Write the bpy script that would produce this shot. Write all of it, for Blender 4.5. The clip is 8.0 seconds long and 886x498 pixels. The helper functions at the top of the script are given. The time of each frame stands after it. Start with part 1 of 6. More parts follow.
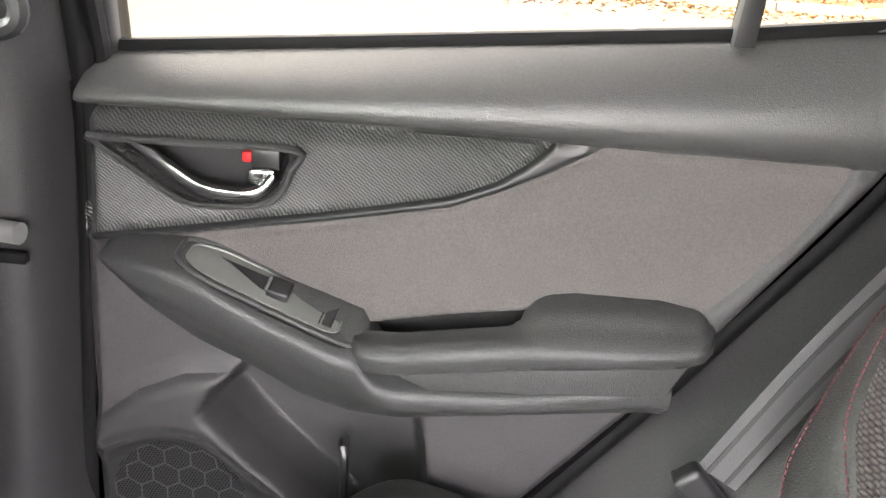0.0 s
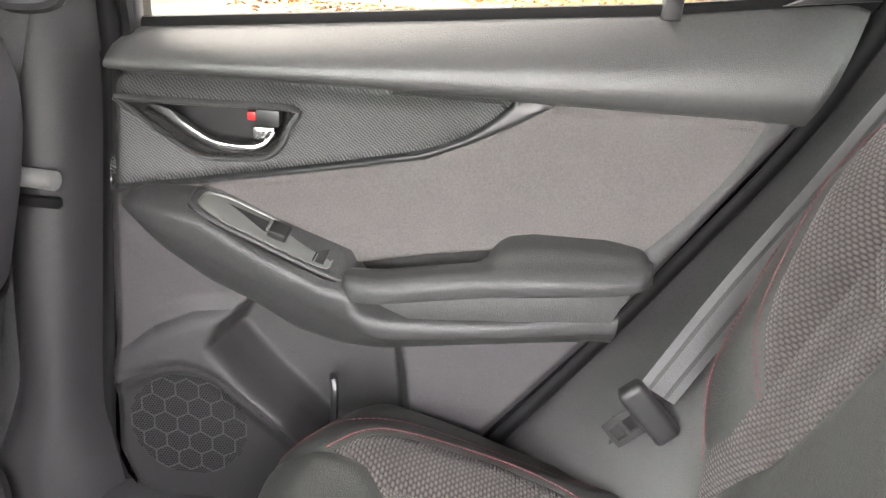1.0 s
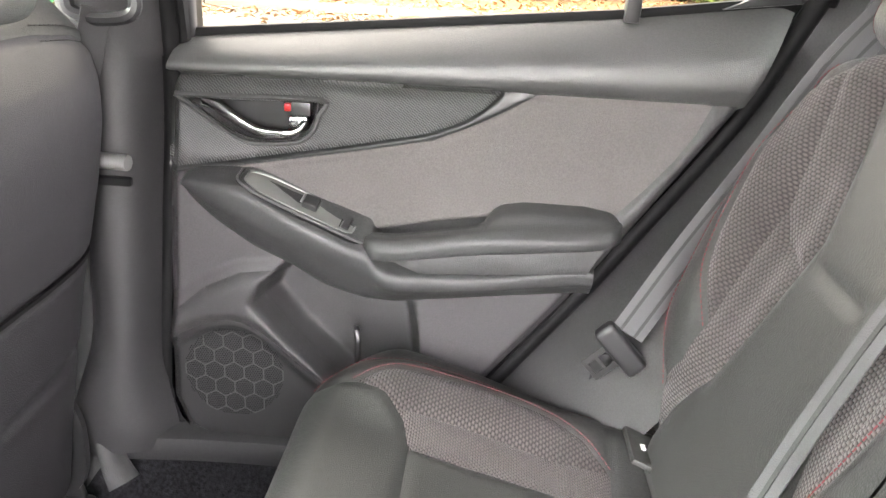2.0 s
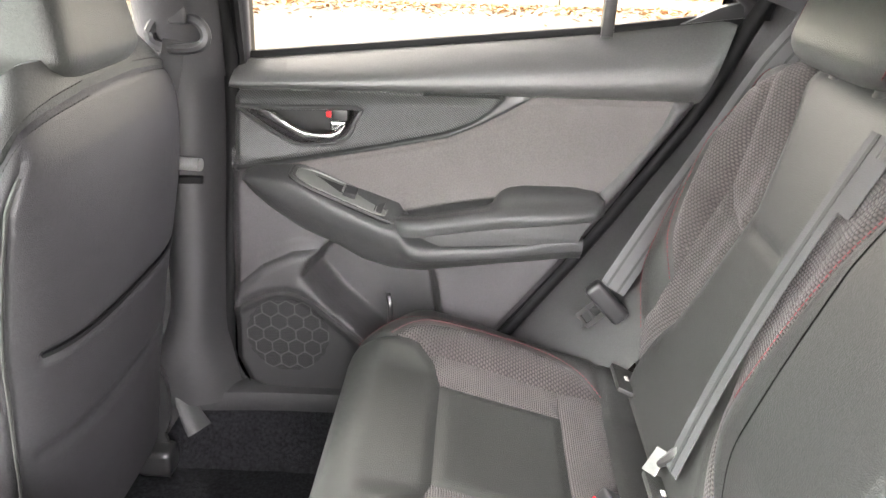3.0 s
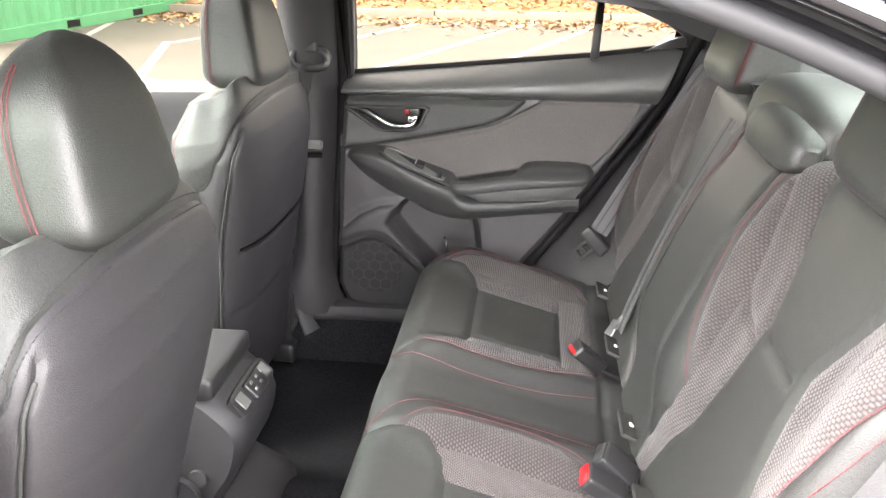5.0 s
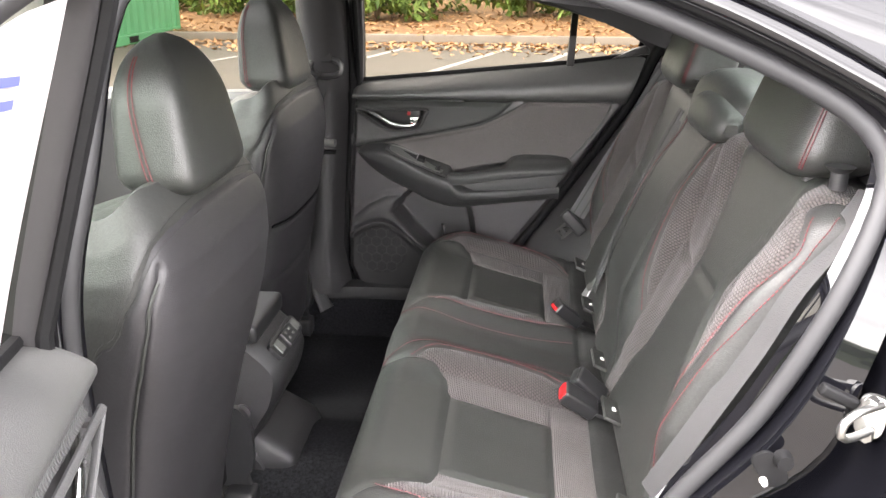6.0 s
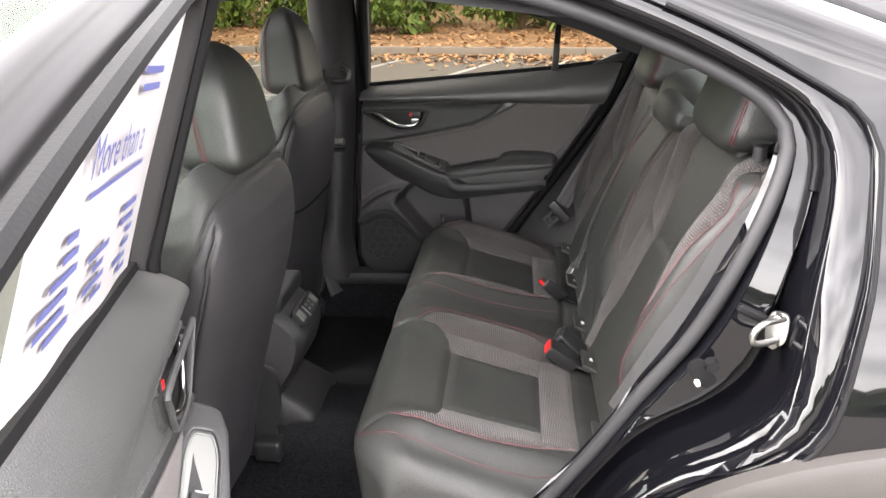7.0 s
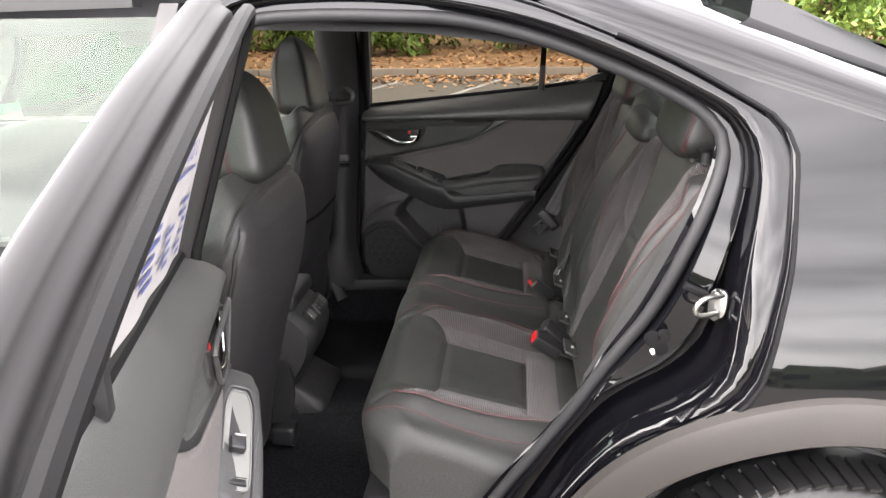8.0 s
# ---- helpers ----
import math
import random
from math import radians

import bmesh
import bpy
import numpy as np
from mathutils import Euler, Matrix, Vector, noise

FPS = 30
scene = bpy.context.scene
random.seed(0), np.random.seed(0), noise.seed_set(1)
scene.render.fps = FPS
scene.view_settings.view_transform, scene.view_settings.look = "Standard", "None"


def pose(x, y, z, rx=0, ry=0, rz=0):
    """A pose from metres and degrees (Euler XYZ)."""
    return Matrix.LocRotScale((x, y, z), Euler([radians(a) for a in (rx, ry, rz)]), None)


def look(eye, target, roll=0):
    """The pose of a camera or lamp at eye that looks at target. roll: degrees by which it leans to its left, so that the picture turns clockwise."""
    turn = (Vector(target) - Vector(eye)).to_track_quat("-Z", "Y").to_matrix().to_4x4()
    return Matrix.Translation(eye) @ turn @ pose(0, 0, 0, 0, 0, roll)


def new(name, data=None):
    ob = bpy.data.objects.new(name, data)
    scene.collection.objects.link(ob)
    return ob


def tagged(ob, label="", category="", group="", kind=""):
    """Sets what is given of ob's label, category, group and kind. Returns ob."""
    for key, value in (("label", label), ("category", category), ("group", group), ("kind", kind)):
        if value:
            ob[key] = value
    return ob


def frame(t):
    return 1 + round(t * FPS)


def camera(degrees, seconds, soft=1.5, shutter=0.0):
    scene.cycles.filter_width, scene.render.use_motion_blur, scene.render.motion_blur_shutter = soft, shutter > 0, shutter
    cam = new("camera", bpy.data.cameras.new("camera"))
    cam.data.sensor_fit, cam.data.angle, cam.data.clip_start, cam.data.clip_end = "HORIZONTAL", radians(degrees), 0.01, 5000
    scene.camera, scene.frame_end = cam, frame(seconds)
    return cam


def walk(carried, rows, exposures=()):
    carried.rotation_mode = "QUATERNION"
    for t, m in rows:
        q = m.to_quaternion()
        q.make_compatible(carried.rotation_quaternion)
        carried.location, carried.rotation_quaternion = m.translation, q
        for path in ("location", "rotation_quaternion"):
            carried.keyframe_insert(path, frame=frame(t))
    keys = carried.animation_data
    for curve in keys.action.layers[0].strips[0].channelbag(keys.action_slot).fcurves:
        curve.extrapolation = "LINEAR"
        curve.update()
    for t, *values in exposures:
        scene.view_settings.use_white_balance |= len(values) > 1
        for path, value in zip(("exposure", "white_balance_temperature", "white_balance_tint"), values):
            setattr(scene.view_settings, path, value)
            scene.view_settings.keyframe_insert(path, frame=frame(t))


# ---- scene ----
cam = camera(56.5, 8.0)
PATH = [
    (0, (0.142, -0.02, 1.144), (0.077, 1.825, 0.376), 4.4),
    (0.5, (0.152, -0.094, 1.127), (0.096, 1.765, 0.392), 4.3),
    (1, (0.17, -0.164, 1.113), (0.118, 1.706, 0.405), 4.4),
    (1.5, (0.194, -0.258, 1.113), (0.117, 1.621, 0.433), 4.1),
    (3, (0.159, -0.584, 1.202), (0.099, 1.277, 0.471), 1.5),
    (3.5, (0.164, -0.741, 1.24), (0.068, 1.114, 0.5), 0.7),
    (4, (0.194, -0.883, 1.253), (0.061, 0.975, 0.524), 0.5),
    (4.5, (0.216, -1.036, 1.277), (0.026, 0.824, 0.567), 0.2),
    (4.7, (0.218, -1.101, 1.301), (0.025, 0.758, 0.589), 0.8),
    (5.8, (0.224, -1.468, 1.3), (0.042, 0.413, 0.643), 0.4),
    (6, (0.228, -1.514, 1.297), (0.056, 0.37, 0.648), 0.3),
    (6.5, (0.244, -1.621, 1.301), (0.085, 0.268, 0.664), 0.2),
    (7, (0.24, -1.765, 1.306), (0.078, 0.129, 0.684), -0.1),
    (7.5, (0.26, -1.868, 1.316), (0.093, 0.031, 0.712), -0.5),
    (8, (0.271, -1.966, 1.327), (0.103, -0.058, 0.751), -0.9),
]
walk(cam, [(t, look(eye, target, roll)) for t, eye, target, roll in PATH],
     exposures=[(0, 6.2, 6900, 15), (1.5, 6.5, 6900, 15), (3.5, 6.35, 6900, 15), (4.5, 6.1, 6900, 15), (6, 5.1, 6900, 15), (6.5, 4.8, 6900, 15), (8, 4.02, 6900, 15)])

# ---- light ----
world = bpy.data.worlds.new("overcast_sky")
scene.world = world
world.use_nodes = True
wt = world.node_tree
sky = wt.nodes.new("ShaderNodeTexSky")
sky.sky_type = "NISHITA"
sky.sun_disc = False
sky.sun_elevation = radians(50)
sky.sun_rotation = radians(245)
sky.dust_density = 1.0
grey = wt.nodes.new("ShaderNodeHueSaturation")
grey.inputs["Saturation"].default_value = 0.12
wt.links.new(sky.outputs[0], grey.inputs["Color"])
# an overcast dome: brighter overhead than at the horizon
way = wt.nodes.new("ShaderNodeTexCoord")
split = wt.nodes.new("ShaderNodeSeparateXYZ")
dome = wt.nodes.new("ShaderNodeMapRange")
dome.inputs["From Min"].default_value, dome.inputs["From Max"].default_value = 0.0, 0.9
dome.inputs["To Min"].default_value, dome.inputs["To Max"].default_value = 0.85, 1.2
lift = wt.nodes.new("ShaderNodeVectorMath")
lift.operation = "SCALE"
wt.links.new(way.outputs["Generated"], split.inputs[0])
wt.links.new(split.outputs[2], dome.inputs["Value"])
wt.links.new(grey.outputs[0], lift.inputs[0])
cloud = wt.nodes.new("ShaderNodeTexNoise")
cloud.inputs["Scale"].default_value, cloud.inputs["Detail"].default_value = 2.6, 5.0
flat = wt.nodes.new("ShaderNodeMapping")
flat.inputs["Scale"].default_value = (1.0, 1.0, 3.5)
veil = wt.nodes.new("ShaderNodeMapRange")
veil.inputs["From Min"].default_value, veil.inputs["From Max"].default_value = 0.3, 0.7
veil.inputs["To Min"].default_value, veil.inputs["To Max"].default_value = 0.6, 1.3
both = wt.nodes.new("ShaderNodeMath")
both.operation = "MULTIPLY"
wt.links.new(way.outputs["Generated"], flat.inputs["Vector"])
wt.links.new(flat.outputs[0], cloud.inputs["Vector"])
wt.links.new(cloud.outputs["Fac"], veil.inputs["Value"])
wt.links.new(veil.outputs["Result"], both.inputs[0])
wt.links.new(dome.outputs["Result"], both.inputs[1])
wt.links.new(both.outputs[0], lift.inputs["Scale"])
wt.links.new(lift.outputs[0], wt.nodes["Background"].inputs[0])
wt.nodes["Background"].inputs[1].default_value = 0.15
sun_data = bpy.data.lights.new("sun", "SUN")
sun_data.energy = 0.1
sun_data.angle = radians(60)
sun_data.color = (1.0, 0.96, 0.9)
sun = new("sun", sun_data)
sun.matrix_world = look((-9, -4.2, 11.8), (0, 0, 0))


# ---- materials ----
def mat(name, color, rough=0.5, metal=0.0, spec=0.5, coat=0.0, bump=0.0, bump_scale=400.0, var=0.15, var_scale=6.0, sheen=0.0, coords="Object", grain=0.0):
    m = bpy.data.materials.new(name)
    m.use_nodes = True
    t = m.node_tree
    b = t.nodes["Principled BSDF"]
    b.inputs["Base Color"].default_value = (*color, 1)
    b.inputs["Roughness"].default_value = rough
    b.inputs["Metallic"].default_value = metal
    b.inputs["Specular IOR Level"].default_value = spec
    b.inputs["Coat Weight"].default_value = coat
    b.inputs["Coat Roughness"].default_value = 0.03
    b.inputs["Sheen Weight"].default_value = sheen
    b.inputs["Sheen Roughness"].default_value = 0.5
    tc = t.nodes.new("ShaderNodeTexCoord")
    if var > 0:
        n = t.nodes.new("ShaderNodeTexNoise")
        n.inputs["Scale"].default_value = var_scale
        n.inputs["Detail"].default_value = 5
        t.links.new(tc.outputs[coords], n.inputs["Vector"])
        mix = t.nodes.new("ShaderNodeMix")
        mix.data_type = "RGBA"
        mix.inputs["A"].default_value = (*[c * (1 - var) for c in color], 1)
        mix.inputs["B"].default_value = (*[min(1, c * (1 + var)) for c in color], 1)
        t.links.new(n.outputs["Fac"], mix.inputs["Factor"])
        out = mix.outputs["Result"]
        if grain > 0:
            fine = t.nodes.new("ShaderNodeTexNoise")
            fine.inputs["Scale"].default_value = bump_scale * 0.5
            fine.inputs["Detail"].default_value = 2
            t.links.new(tc.outputs[coords], fine.inputs["Vector"])
            span = t.nodes.new("ShaderNodeMapRange")
            span.inputs["From Min"].default_value, span.inputs["From Max"].default_value = 0.3, 0.7
            span.inputs["To Min"].default_value, span.inputs["To Max"].default_value = 1 - grain, 1 + grain
            t.links.new(fine.outputs["Fac"], span.inputs["Value"])
            scaled = t.nodes.new("ShaderNodeVectorMath")
            scaled.operation = "SCALE"
            t.links.new(out, scaled.inputs[0])
            t.links.new(span.outputs["Result"], scaled.inputs["Scale"])
            out = scaled.outputs[0]
        t.links.new(out, b.inputs["Base Color"])
        mr = t.nodes.new("ShaderNodeMapRange")
        mr.inputs["To Min"].default_value = max(0.0, rough - 0.07)
        mr.inputs["To Max"].default_value = min(1.0, rough + 0.07)
        t.links.new(n.outputs["Fac"], mr.inputs["Value"])
        t.links.new(mr.outputs["Result"], b.inputs["Roughness"])
    if bump > 0:
        v = t.nodes.new("ShaderNodeTexVoronoi")
        v.inputs["Scale"].default_value = bump_scale
        t.links.new(tc.outputs[coords], v.inputs["Vector"])
        bp = t.nodes.new("ShaderNodeBump")
        bp.inputs["Strength"].default_value = bump
        bp.inputs["Distance"].default_value = 0.0006
        t.links.new(v.outputs["Distance"], bp.inputs["Height"])
        t.links.new(bp.outputs["Normal"], b.inputs["Normal"])
    return m


def node(t, kind, **values):
    n = t.nodes.new(kind)
    for k, v in values.items():
        n.inputs[k].default_value = v
    return n


def maths(t, op, a, b=None):
    n = t.nodes.new("ShaderNodeMath")
    n.operation = op
    for i, s in enumerate((a, b)):
        if s is None:
            continue
        if isinstance(s, (int, float)):
            n.inputs[i].default_value = s
        else:
            t.links.new(s, n.inputs[i])
    return n.outputs[0]


def knit(name, dark, light, size, rough=0.85):
    """Open knit cloth: rows of raised loops, every second row shifted by half; on UVs in metres."""
    m = bpy.data.materials.new(name)
    m.use_nodes = True
    t = m.node_tree
    b = t.nodes["Principled BSDF"]
    b.inputs["Roughness"].default_value = rough
    b.inputs["Sheen Weight"].default_value = 0.15
    b.inputs["Specular IOR Level"].default_value = 0.3
    tc = t.nodes.new("ShaderNodeTexCoord")
    sp = t.nodes.new("ShaderNodeSeparateXYZ")
    t.links.new(tc.outputs["UV"], sp.inputs[0])
    row = maths(t, "DIVIDE", sp.outputs[0], size)
    col = maths(t, "DIVIDE", sp.outputs[1], size * 1.5)
    shift = maths(t, "MULTIPLY", maths(t, "FLOOR", row), 0.5)
    a = maths(t, "ABSOLUTE", maths(t, "SUBTRACT", maths(t, "FRACT", row), 0.5))
    c = maths(t, "ABSOLUTE", maths(t, "SUBTRACT", maths(t, "FRACT", maths(t, "ADD", col, shift)), 0.5))
    d = maths(t, "ADD", maths(t, "MULTIPLY", a, a), maths(t, "MULTIPLY", c, c))
    h = maths(t, "SUBTRACT", 1.0, maths(t, "MULTIPLY", d, 3.4))
    n = node(t, "ShaderNodeTexNoise", Scale=14.0, Detail=4.0)
    t.links.new(tc.outputs["UV"], n.inputs["Vector"])
    f = maths(t, "MULTIPLY", h, maths(t, "ADD", n.outputs["Fac"], 0.45))
    mix = t.nodes.new("ShaderNodeMix")
    mix.data_type = "RGBA"
    mix.inputs["A"].default_value = (*dark, 1)
    mix.inputs["B"].default_value = (*light, 1)
    t.links.new(f, mix.inputs["Factor"])
    t.links.new(mix.outputs["Result"], b.inputs["Base Color"])
    bp = node(t, "ShaderNodeBump", Strength=0.7, Distance=0.0015)
    t.links.new(h, bp.inputs["Height"])
    t.links.new(bp.outputs["Normal"], b.inputs["Normal"])
    return m


def weave(name, dark, light, size):
    """Carbon-look twill: diagonal ribs on UVs in metres."""
    m = bpy.data.materials.new(name)
    m.use_nodes = True
    t = m.node_tree
    b = t.nodes["Principled BSDF"]
    b.inputs["Roughness"].default_value = 0.42
    tc = t.nodes.new("ShaderNodeTexCoord")
    sp = t.nodes.new("ShaderNodeSeparateXYZ")
    t.links.new(tc.outputs["UV"], sp.inputs[0])
    s = maths(t, "DIVIDE", maths(t, "ADD", maths(t, "MULTIPLY", sp.outputs[0], 0.8), sp.outputs[1]), size)
    r = maths(t, "DIVIDE", maths(t, "SUBTRACT", sp.outputs[0], maths(t, "MULTIPLY", sp.outputs[1], 0.8)), size * 3)
    h = maths(t, "ABSOLUTE", maths(t, "SUBTRACT", maths(t, "FRACT", maths(t, "ADD", s, maths(t, "MULTIPLY", maths(t, "FLOOR", r), 0.5))), 0.5))
    h = maths(t, "MULTIPLY", h, 2.0)
    mix = t.nodes.new("ShaderNodeMix")
    mix.data_type = "RGBA"
    mix.inputs["A"].default_value = (*dark, 1)
    mix.inputs["B"].default_value = (*light, 1)
    t.links.new(h, mix.inputs["Factor"])
    t.links.new(mix.outputs["Result"], b.inputs["Base Color"])
    bp = node(t, "ShaderNodeBump", Strength=0.8, Distance=0.0008)
    t.links.new(h, bp.inputs["Height"])
    t.links.new(bp.outputs["Normal"], b.inputs["Normal"])
    return m


def glass(name, tint, gloss=0.08, shine=1.0):
    m = bpy.data.materials.new(name)
    m.use_nodes = True
    t = m.node_tree
    t.nodes.remove(t.nodes["Principled BSDF"])
    tr = t.nodes.new("ShaderNodeBsdfTransparent")
    tr.inputs[0].default_value = (*tint, 1)
    gl = t.nodes.new("ShaderNodeBsdfGlossy")
    gl.inputs["Roughness"].default_value = 0.02
    gl.inputs[0].default_value = (0.88, 0.97, 0.9, 1)
    fr = t.nodes.new("ShaderNodeFresnel")
    fr.inputs[0].default_value = 1.32
    mx = t.nodes.new("ShaderNodeMixShader")
    t.links.new(maths(t, "ADD", maths(t, "MULTIPLY", fr.outputs[0], shine), gloss), mx.inputs[0])
    t.links.new(tr.outputs[0], mx.inputs[1])
    t.links.new(gl.outputs[0], mx.inputs[2])
    t.links.new(mx.outputs[0], t.nodes["Material Output"].inputs[0])
    return m


VINYL = mat("black_vinyl", (0.028, 0.0292, 0.0273), 0.42, spec=0.62, bump=0.6, bump_scale=620, var=0.14, grain=0.22)
VINYL_SIDE = mat("black_side_vinyl", (0.028, 0.0288, 0.0277), 0.5, spec=0.46, bump=0.6, bump_scale=620, var=0.14, grain=0.22)
KNIT = knit("ridged_seat_knit", (0.010, 0.0085, 0.0085), (0.085, 0.072, 0.070), 0.0042)
KNIT_FINE = knit("fine_seat_knit", (0.02, 0.0175, 0.017), (0.105, 0.09, 0.087), 0.0031)
BACK_CLOTH = mat("seat_back_vinyl", (0.024, 0.0228, 0.0248), 0.48, spec=0.5, bump=0.5, bump_scale=700, var=0.15, var_scale=9, grain=0.22)
RED_THREAD = mat("red_thread", (0.12, 0.016, 0.022), 0.7, var=0.2, var_scale=200)
DARK_THREAD = mat("dark_thread", (0.02, 0.02, 0.02), 0.7)
SOFT = mat("soft_black_trim", (0.042, 0.042, 0.0425), 0.44, spec=0.5, bump=0.5, bump_scale=800, var=0.1, grain=0.18)
BELT = mat("padded_belt_trim", (0.05, 0.05, 0.0495), 0.33, spec=0.9, bump=0.45, bump_scale=800, var=0.1, grain=0.16)
PILLAR = mat("pillar_plastic", (0.022, 0.0215, 0.0228), 0.45, bump=0.5, bump_scale=1000, var=0.1, grain=0.2)
HARD = mat("grey_black_plastic", (0.042, 0.0405, 0.042), 0.42, bump=0.5, bump_scale=1000, var=0.1, grain=0.2)
HARD_LOW = mat("lower_door_plastic", (0.052, 0.0485, 0.0515), 0.48, bump=0.5, bump_scale=1000, var=0.1, grain=0.2)
SATIN = mat("satin_black_plastic", (0.02, 0.02, 0.021), 0.36, var=0.06)
PLATE = mat("silver_black_plate", (0.16, 0.163, 0.155), 0.36, metal=0.3, var=0.05)
DOOR_CLOTH = mat("door_insert_cloth", (0.108, 0.0985, 0.097), 0.9, bump=0.8, bump_scale=850, var=0.12, var_scale=25, grain=0.12)
CARBON = weave("carbon_look_film", (0.007, 0.007, 0.007), (0.11, 0.111, 0.11), 0.0038)
CHROME = mat("satin_chrome", (0.62, 0.62, 0.62), 0.16, metal=1.0, var=0.03)
STEEL = mat("zinc_steel", (0.42, 0.42, 0.41), 0.32, metal=1.0, var=0.12, var_scale=60)
DULL_STEEL = mat("dull_black_steel", (0.04, 0.04, 0.04), 0.4, metal=0.5)
RED = mat("red_plastic", (0.62, 0.012, 0.016), 0.35, var=0.05)
RUBBER = mat("black_rubber", (0.006, 0.006, 0.0065), 0.6, spec=0.15, bump=0.2, var=0.1)
SEAL = mat("grey_flocked_seal", (0.02, 0.02, 0.0215), 0.55, spec=0.3, var=0.12, var_scale=25)
PAINT = mat("black_clearcoat_paint", (0.003, 0.003, 0.004), 0.5, spec=0.0, coat=1.0, var=0.0)
CLADDING = mat("grey_arch_plastic", (0.035, 0.032, 0.03), 0.5, spec=0.3, bump=0.3, bump_scale=900, var=0.15)
HEADLINER = mat("dark_headliner_cloth", (0.05, 0.05, 0.053), 0.95, bump=0.3, var=0.1)
CARPET = mat("black_carpet", (0.011, 0.011, 0.0125), 1.0, spec=0.1, bump=1.0, bump_scale=350, var=0.35, var_scale=30, grain=0.6)
STRAP = mat("grey_belt_webbing", (0.07, 0.07, 0.0725), 0.6, bump=0.6, bump_scale=600, var=0.1)
STRAP_DARK = mat("black_belt_webbing", (0.03, 0.03, 0.031), 0.6, bump=0.6, bump_scale=600, var=0.1)
WHITE_TAG = mat("white_tag", (0.75, 0.75, 0.72), 0.6, var=0.08, var_scale=40)
PAPER = mat("white_paper", (0.31, 0.298, 0.304), 0.7, var=0.05, var_scale=12)
INK = mat("blue_ink", (0.06, 0.07, 0.2), 0.7)
# dark tint holds down the bright outdoors, not the glass's own colour
DIM_GLASS = glass("dimmed_side_glass", (0.23, 0.218, 0.19), 0.0, 0.4)
# glass for the roof opening that is added to light the cabin
ADDED_ROOF_GLASS = glass("added_roof_glass", (0.1, 0.105, 0.105), 0.0)
PALE_GLASS = glass("sky_reflecting_glass", (0.3, 0.36, 0.31), 0.03, 0.7)
TINTED = glass("green_tinted_glass", (0.62, 0.72, 0.65), 0.12)
WHITE_LINE = mat("worn_line_paint", (0.34, 0.335, 0.32), 0.8, var=0.25, var_scale=15)
CONCRETE = mat("kerb_concrete", (0.24, 0.21, 0.18), 0.9, bump=0.5, bump_scale=60, var=0.25, var_scale=5)
TYRE = mat("wet_tyre_rubber", (0.012, 0.012, 0.0125), 0.34, spec=0.5, bump=0.3, bump_scale=300, var=0.3, var_scale=40)
STAY_GREY = mat("grey_belt_stay_plastic", (0.17, 0.17, 0.168), 0.4, var=0.05)
GRILLE = mat("black_grille_plastic", (0.015, 0.0145, 0.0155), 0.6, bump=0.4, bump_scale=1500, var=0.08)
FRAME = mat("black_frame_paint", (0.02, 0.019, 0.02), 0.5, spec=0.25, var=0.1)
GREEN_STEEL = mat("green_painted_steel", (0.06, 0.24, 0.11), 0.55, var=0.25, var_scale=2)


# ---- building helpers ----
def link_mesh(name, me, material, parent=None, label="", angle=38):
    me.materials.append(material)
    me.shade_smooth()
    me.set_sharp_from_angle(angle=radians(angle))
    ob = new(name, me)
    if parent is not None:
        ob.parent = parent
    if label:
        ob["label"] = label
    return ob


def part(name, bm, material, parent=None, label="", m=None, angle=38):
    """Links a bmesh as one mesh object under a thing or a part."""
    if m is not None:
        bmesh.ops.transform(bm, matrix=m, verts=bm.verts)
    bmesh.ops.recalc_face_normals(bm, faces=bm.faces)
    me = bpy.data.meshes.new(name)
    bm.to_mesh(me)
    bm.free()
    return link_mesh(name, me, material, parent, label, angle)


def thing(name, label, category, group="", kind=""):
    return tagged(new(name), label, category, group, kind)


def ss(x, a, b):
    t = np.clip((x - a) / (b - a), 0, 1)
    return t * t * (3 - 2 * t)


def smooth_line(points, n):
    """A smooth line through the points (Catmull-Rom), evenly resampled to n points."""
    p = np.array(points, float)
    q = np.vstack([2 * p[0] - p[1], p, 2 * p[-1] - p[-2]])
    out = []
    for i in range(1, len(q) - 2):
        for t in np.linspace(0, 1, 14, endpoint=False):
            out.append(0.5 * (2 * q[i] + (q[i + 1] - q[i - 1]) * t + (2 * q[i - 1] - 5 * q[i] + 4 * q[i + 1] - q[i + 2]) * t * t + (3 * q[i] - q[i - 1] - 3 * q[i + 1] + q[i + 2]) * t ** 3))
    out.append(p[-1])
    out = np.array(out)
    s = np.concatenate([[0], np.cumsum(np.linalg.norm(np.diff(out, axis=0), axis=1))])
    k = np.linspace(0, s[-1], n)
    return np.stack([np.interp(k, s, out[:, j]) for j in range(out.shape[1])], 1)


def near(pts, lines):
    """Distance of 2D points to the nearest of some polylines, and that nearest point."""
    best = np.full(len(pts), 9.0)
    foot = pts.copy()
    for line in lines:
        line = np.array(line, float)
        for a, b in zip(line[:-1], line[1:]):
            ab = b - a
            t = np.clip(((pts - a) @ ab) / max(1e-12, ab @ ab), 0, 1)
            f = a + t[:, None] * ab
            d = np.linalg.norm(pts - f, axis=1)
            k = d < best
            best[k], foot[k] = d[k], f[k]
    return best, foot


def inside(pts, poly):
    poly = np.array(poly, float)
    r = np.zeros(len(pts), bool)
    x, y = pts[:, 0], pts[:, 1]
    for (x0, y0), (x1, y1) in zip(poly, np.roll(poly, -1, 0)):
        if y0 != y1:
            r ^= ((y0 > y) != (y1 > y)) & (x < (x1 - x0) * (y - y0) / (y1 - y0) + x0)
    return r


def closed(poly):
    return list(poly) + [poly[0]]


